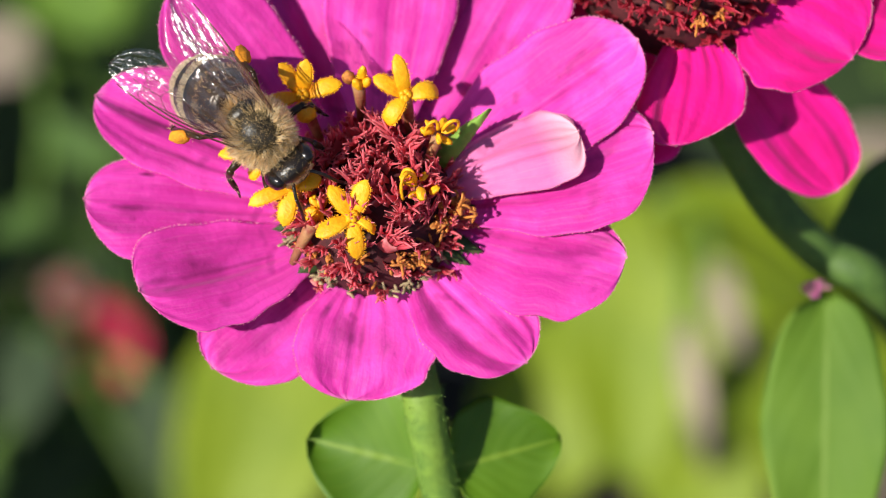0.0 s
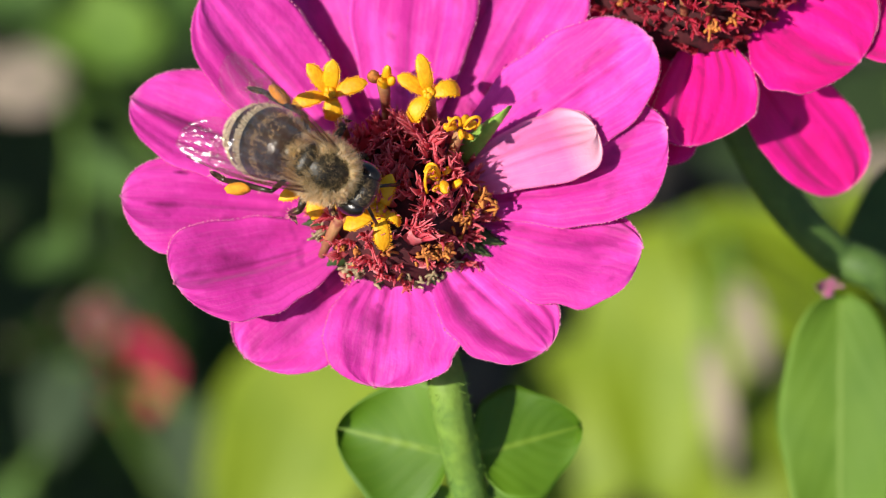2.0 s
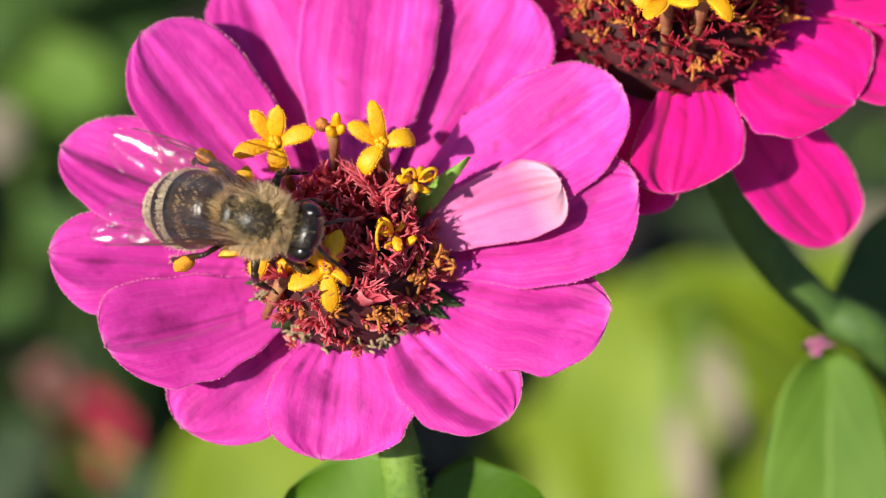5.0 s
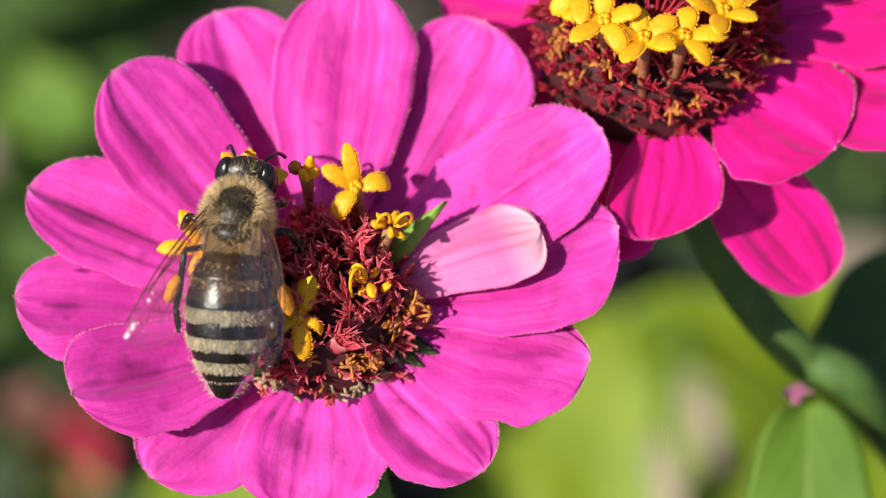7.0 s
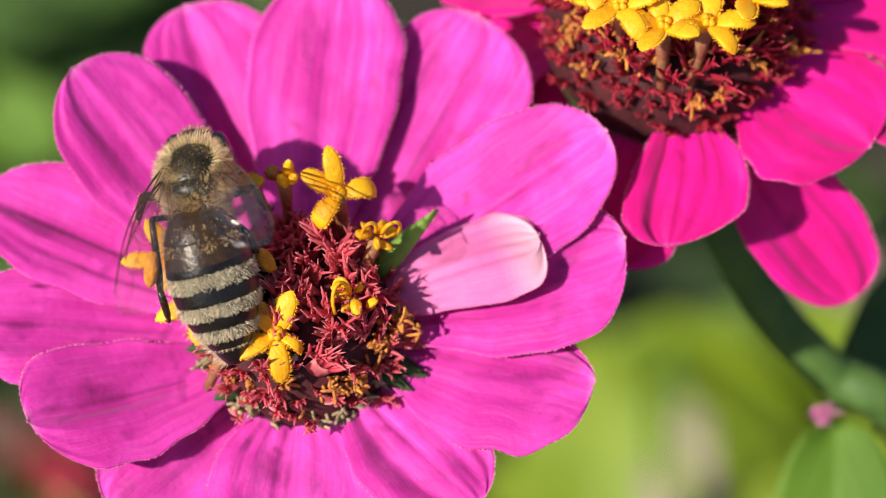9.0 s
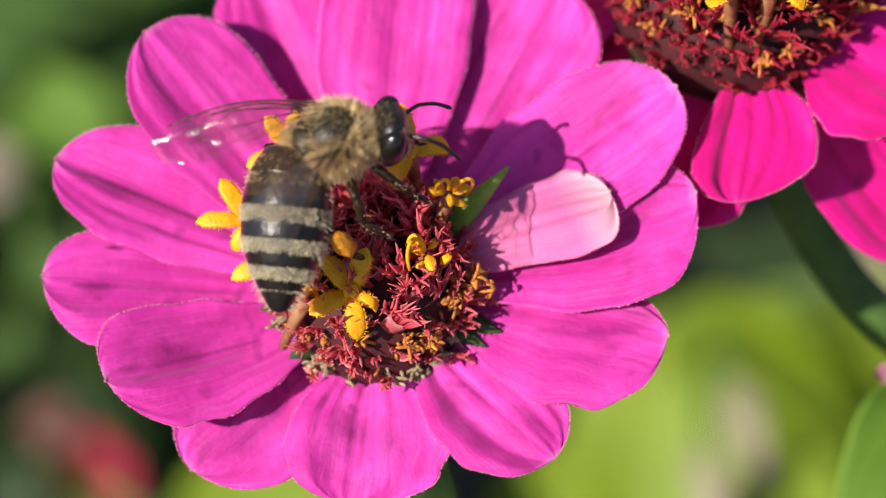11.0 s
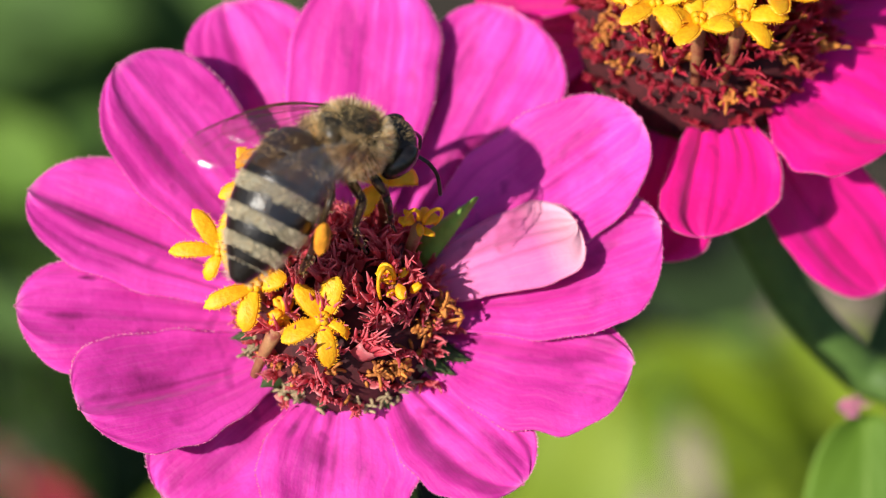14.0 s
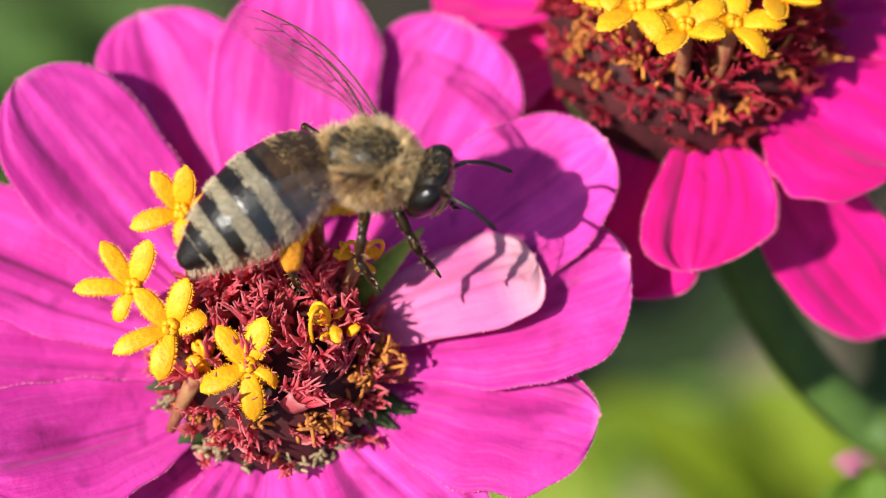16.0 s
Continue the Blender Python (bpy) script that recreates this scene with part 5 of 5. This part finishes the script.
# Seconds, then the turns of the left and of the right wing in degrees.
WING_WAY = [
    (0, 13.1, 10.9, -6.3, 9.0, 11.4, 21.4),
    (0.5, 10.0, 11.0, -19.7, -1.3, 9.5, 32.0),
    (1, 13.2, 10.9, -25.2, 4.6, 10.3, 25.5),
    (1.5, 13.3, 10.8, -28.3, 5.8, 10.8, 19.7),
    (2, 21.8, 8.2, -14.8, 0.7, -13.5, 13.9),
    (2.5, 15.2, -1.6, -10.2, 5.1, -1.1, 17.5),
    (3, 9.5, 11.1, -8.5, 4.5, 10.6, 14.9),
    (3.2, 10.3, 11.3, -21.0, 5.1, 11.1, 6.6),
    (5.3, -22.0, 11.8, -10.3, -22.0, 10.3, 19.4),
    (5.5, -22.0, 6.0, 6.4, 22.0, 5.0, 29.5),
    (5.8, 0.0, -7.5, -13.5, 0.0, -1.4, 9.4),
    (6, 5.2, -9.9, -25.8, -15.4, -24.9, 4.8),
    (6.2, -3.5, -17.2, -20.6, -17.6, -21.9, 10.9),
    (6.5, -22.0, -19.7, -33.1, 22.0, -5.2, 24.3),
    (7, 22.0, -2.4, -22.8, 22.0, -2.6, 19.4),
    (7.5, 0.0, 9.0, -32.2, 0.0, 11.2, 15.5),
    (8, 0.0, 0.6, -10.8, 0.0, 21.2, 26.6),
    (8.2, 0.0, 5.1, -9.4, 0.0, 29.2, 28.5),
    (10.3, 0.0, -8.3, -38.2, 0.0, 14.4, 10.0),
    (10.5, 0.0, -8.4, -19.1, 0.0, 14.1, 22.4),
    (10.8, 0.0, -14.8, -17.0, 0.0, 18.0, 43.9),
    (11, 0.0, 14.3, -1.4, 0.0, 27.7, 72.8),
    (11.5, 0.0, 9.0, -18.5, 0.0, 10.5, 20.6),
    (12, 0.0, -1.3, -22.0, 0.0, 5.9, 18.6),
    (12.5, 0.0, 9.2, 15.1, 0.0, 23.2, 69.3),
    (13, 0.0, 11.5, 4.3, 0.0, 25.8, 57.8),
    (13.5, 0.0, 12.2, 14.9, 0.0, 23.3, 59.0),
    (14, 0.0, -11.4, -0.4, 0.0, 4.8, 42.8),
    (14.3, 26.7, 1.0, -2.8, 2.8, 17.1, 43.7),
    (14.5, 15.7, 11.1, 6.4, 7.6, 2.8, 32.8),
    (15, 0.0, 10.8, 5.1, -22.0, -12.5, 42.9),
    (15.5, 0.0, 13.4, -8.6, 0.0, 23.3, 44.3),
    (16, -22.0, 9.3, -34.2, 0.0, 32.5, 77.5),
]
# Seconds and the nod of the head in degrees.
HEAD_WAY = [(0.0, 0), (7.5, 0), (7.7, 10), (8.0, 48), (8.2, 48), (9.4, 30), (10.3, 4), (10.5, 0), (16.0, 0)]
# Seconds and the sway of the magenta flower in millimetres.
SWAY = [
    (0, -0.81, 0.08, -0.02),
    (0.5, -0.3, 0.07, 0.03),
    (1, -1.11, -0.29, -0.33),
    (1.5, -0.71, -0.35, -0.33),
    (2, -0.73, -0.22, -0.24),
    (2.5, -0.61, 0.03, -0.03),
    (3, -0.42, 0.17, 0.1),
    (5.5, -0.08, 0.07, 0.05),
    (6, 0.09, 0.14, 0.13),
    (6.5, -0.26, 0.21, 0.15),
    (7, -0.47, 0.07, 0.02),
    (7.5, -0.16, 0.22, 0.17),
    (8, -0.02, 0.36, 0.31),
    (10.5, 0.08, 0.1, 0.09),
    (11, -0.01, 0.19, 0.16),
    (11.5, 0.05, 0.15, 0.14),
    (12, -0.16, -0.08, -0.09),
    (12.5, -0.33, -0.08, -0.12),
    (13, -0.34, 0.07, 0.01),
    (13.5, -0.28, -0.01, -0.04),
    (14, 0.14, 0, 0.02),
    (14.5, 0.38, 0.08, 0.14),
    (15, 0.22, -0.06, -0.02),
    (15.5, 0.4, 0.01, 0.07),
    (16, 0.72, 0.02, 0.14),
]
# Seconds, then pitch and swing of the left and of the right hind leg in degrees.
LEG_WAY = [
    (0, 0, 15, 0, 15),
    (0.5, 0, 4, 0, 4),
    (1, 0, 9, 0, 9),
    (1.5, 0, 7, 0, 7),
    (2, 0, 7, 0, 7),
    (2.5, 0, 15, 0, 15),
    (3, 0, -1, 0, -1),
    (3.2, 0, -7, 0, -7),
    (5.3, 0, 11, 0, 11),
    (5.5, 0, 15, 0, 15),
    (5.8, 0, -14, 0, -14),
    (6, 0, -28, 0, -28),
    (6.2, 0, -25, 0, -25),
    (6.5, 0, 2, 0, 2),
    (7, 0, 5, 0, 5),
    (7.5, 0, -12, -28, -16),
    (8, 0, 8, -38, -3),
    (8.2, 0, 18, -38, 5),
    (10.3, 0, 4, -38, 0),
    (10.5, -7, 15, -38, 12),
    (10.8, -18, 25, -40, 30),
    (11, -28, 35, -42, 45),
    (11.5, -23, -12, -47, -12),
    (12, -24, -8, -46, -8),
    (12.5, -33, 22, -42, 40),
    (13, -35, 21, -41, 42),
    (13.5, -34, 22, -41, 27),
    (14, -33, 34, -30, 36),
    (14.3, -33, 42, -20, 40),
    (14.5, -32, 51, -11, 45),
    (15, -44, 36, -26, 33),
    (15.5, 4, 24, -38, -18),
    (16, -29, 21, -29, 18),
]


def motions():
    walk(BEE, [(t, pose(x * MM, y * MM, z * MM, rx, ry, rz)) for t, x, y, z, rx, ry, rz in BEE_WAY])
    neck = (1.6, 0, -0.3)
    walk(BODY["head"], [(t, mm(*neck, 0, nod, 0) @ mm(*[-v for v in neck])) for t, nod in HEAD_WAY])
    walk(BODY["abdomen"], [(t, mm(-2.2, 0, -0.1, rx, ry, rz)) for t, rx, ry, rz in ABDOMEN_WAY])
    for (tag, name), wing in WINGS.items():
        sign = 1 if tag == "left" else -1
        rows = []
        for t, *turns in WING_WAY:
            turn = pose(0, 0, 0, *(turns[:3] if tag == "left" else turns[3:]))
            if name == "hindwing":
                turn = turn @ pose(0, 0, 0, 0, 3, -sign * 3)
            rows.append((t, mm(0.30 if name == "forewing" else -0.4, sign * 1.25, 0.9 if name == "forewing" else 0.75) @ turn))
        walk(wing, rows)
    for side in (1, -1):
        walk(FEELERS[side], [(t, mm(3.0, side * 0.35, -0.5, 0, lift, 0)) for t, lift in ((0.0, 0), (10.3, 0), (10.8, -12), (15.1, -5), (15.5, -48), (16.0, -40))])
        walk(HIND[side], [(t, mm(-1.1, side * 1.0, -1.3, 0, row[0 if side > 0 else 2], row[1 if side > 0 else 3])) for t, *row in LEG_WAY])
    walk(magenta_plant, [(t, mm(x, y, z - 480)) for t, x, y, z in SWAY])


motions()
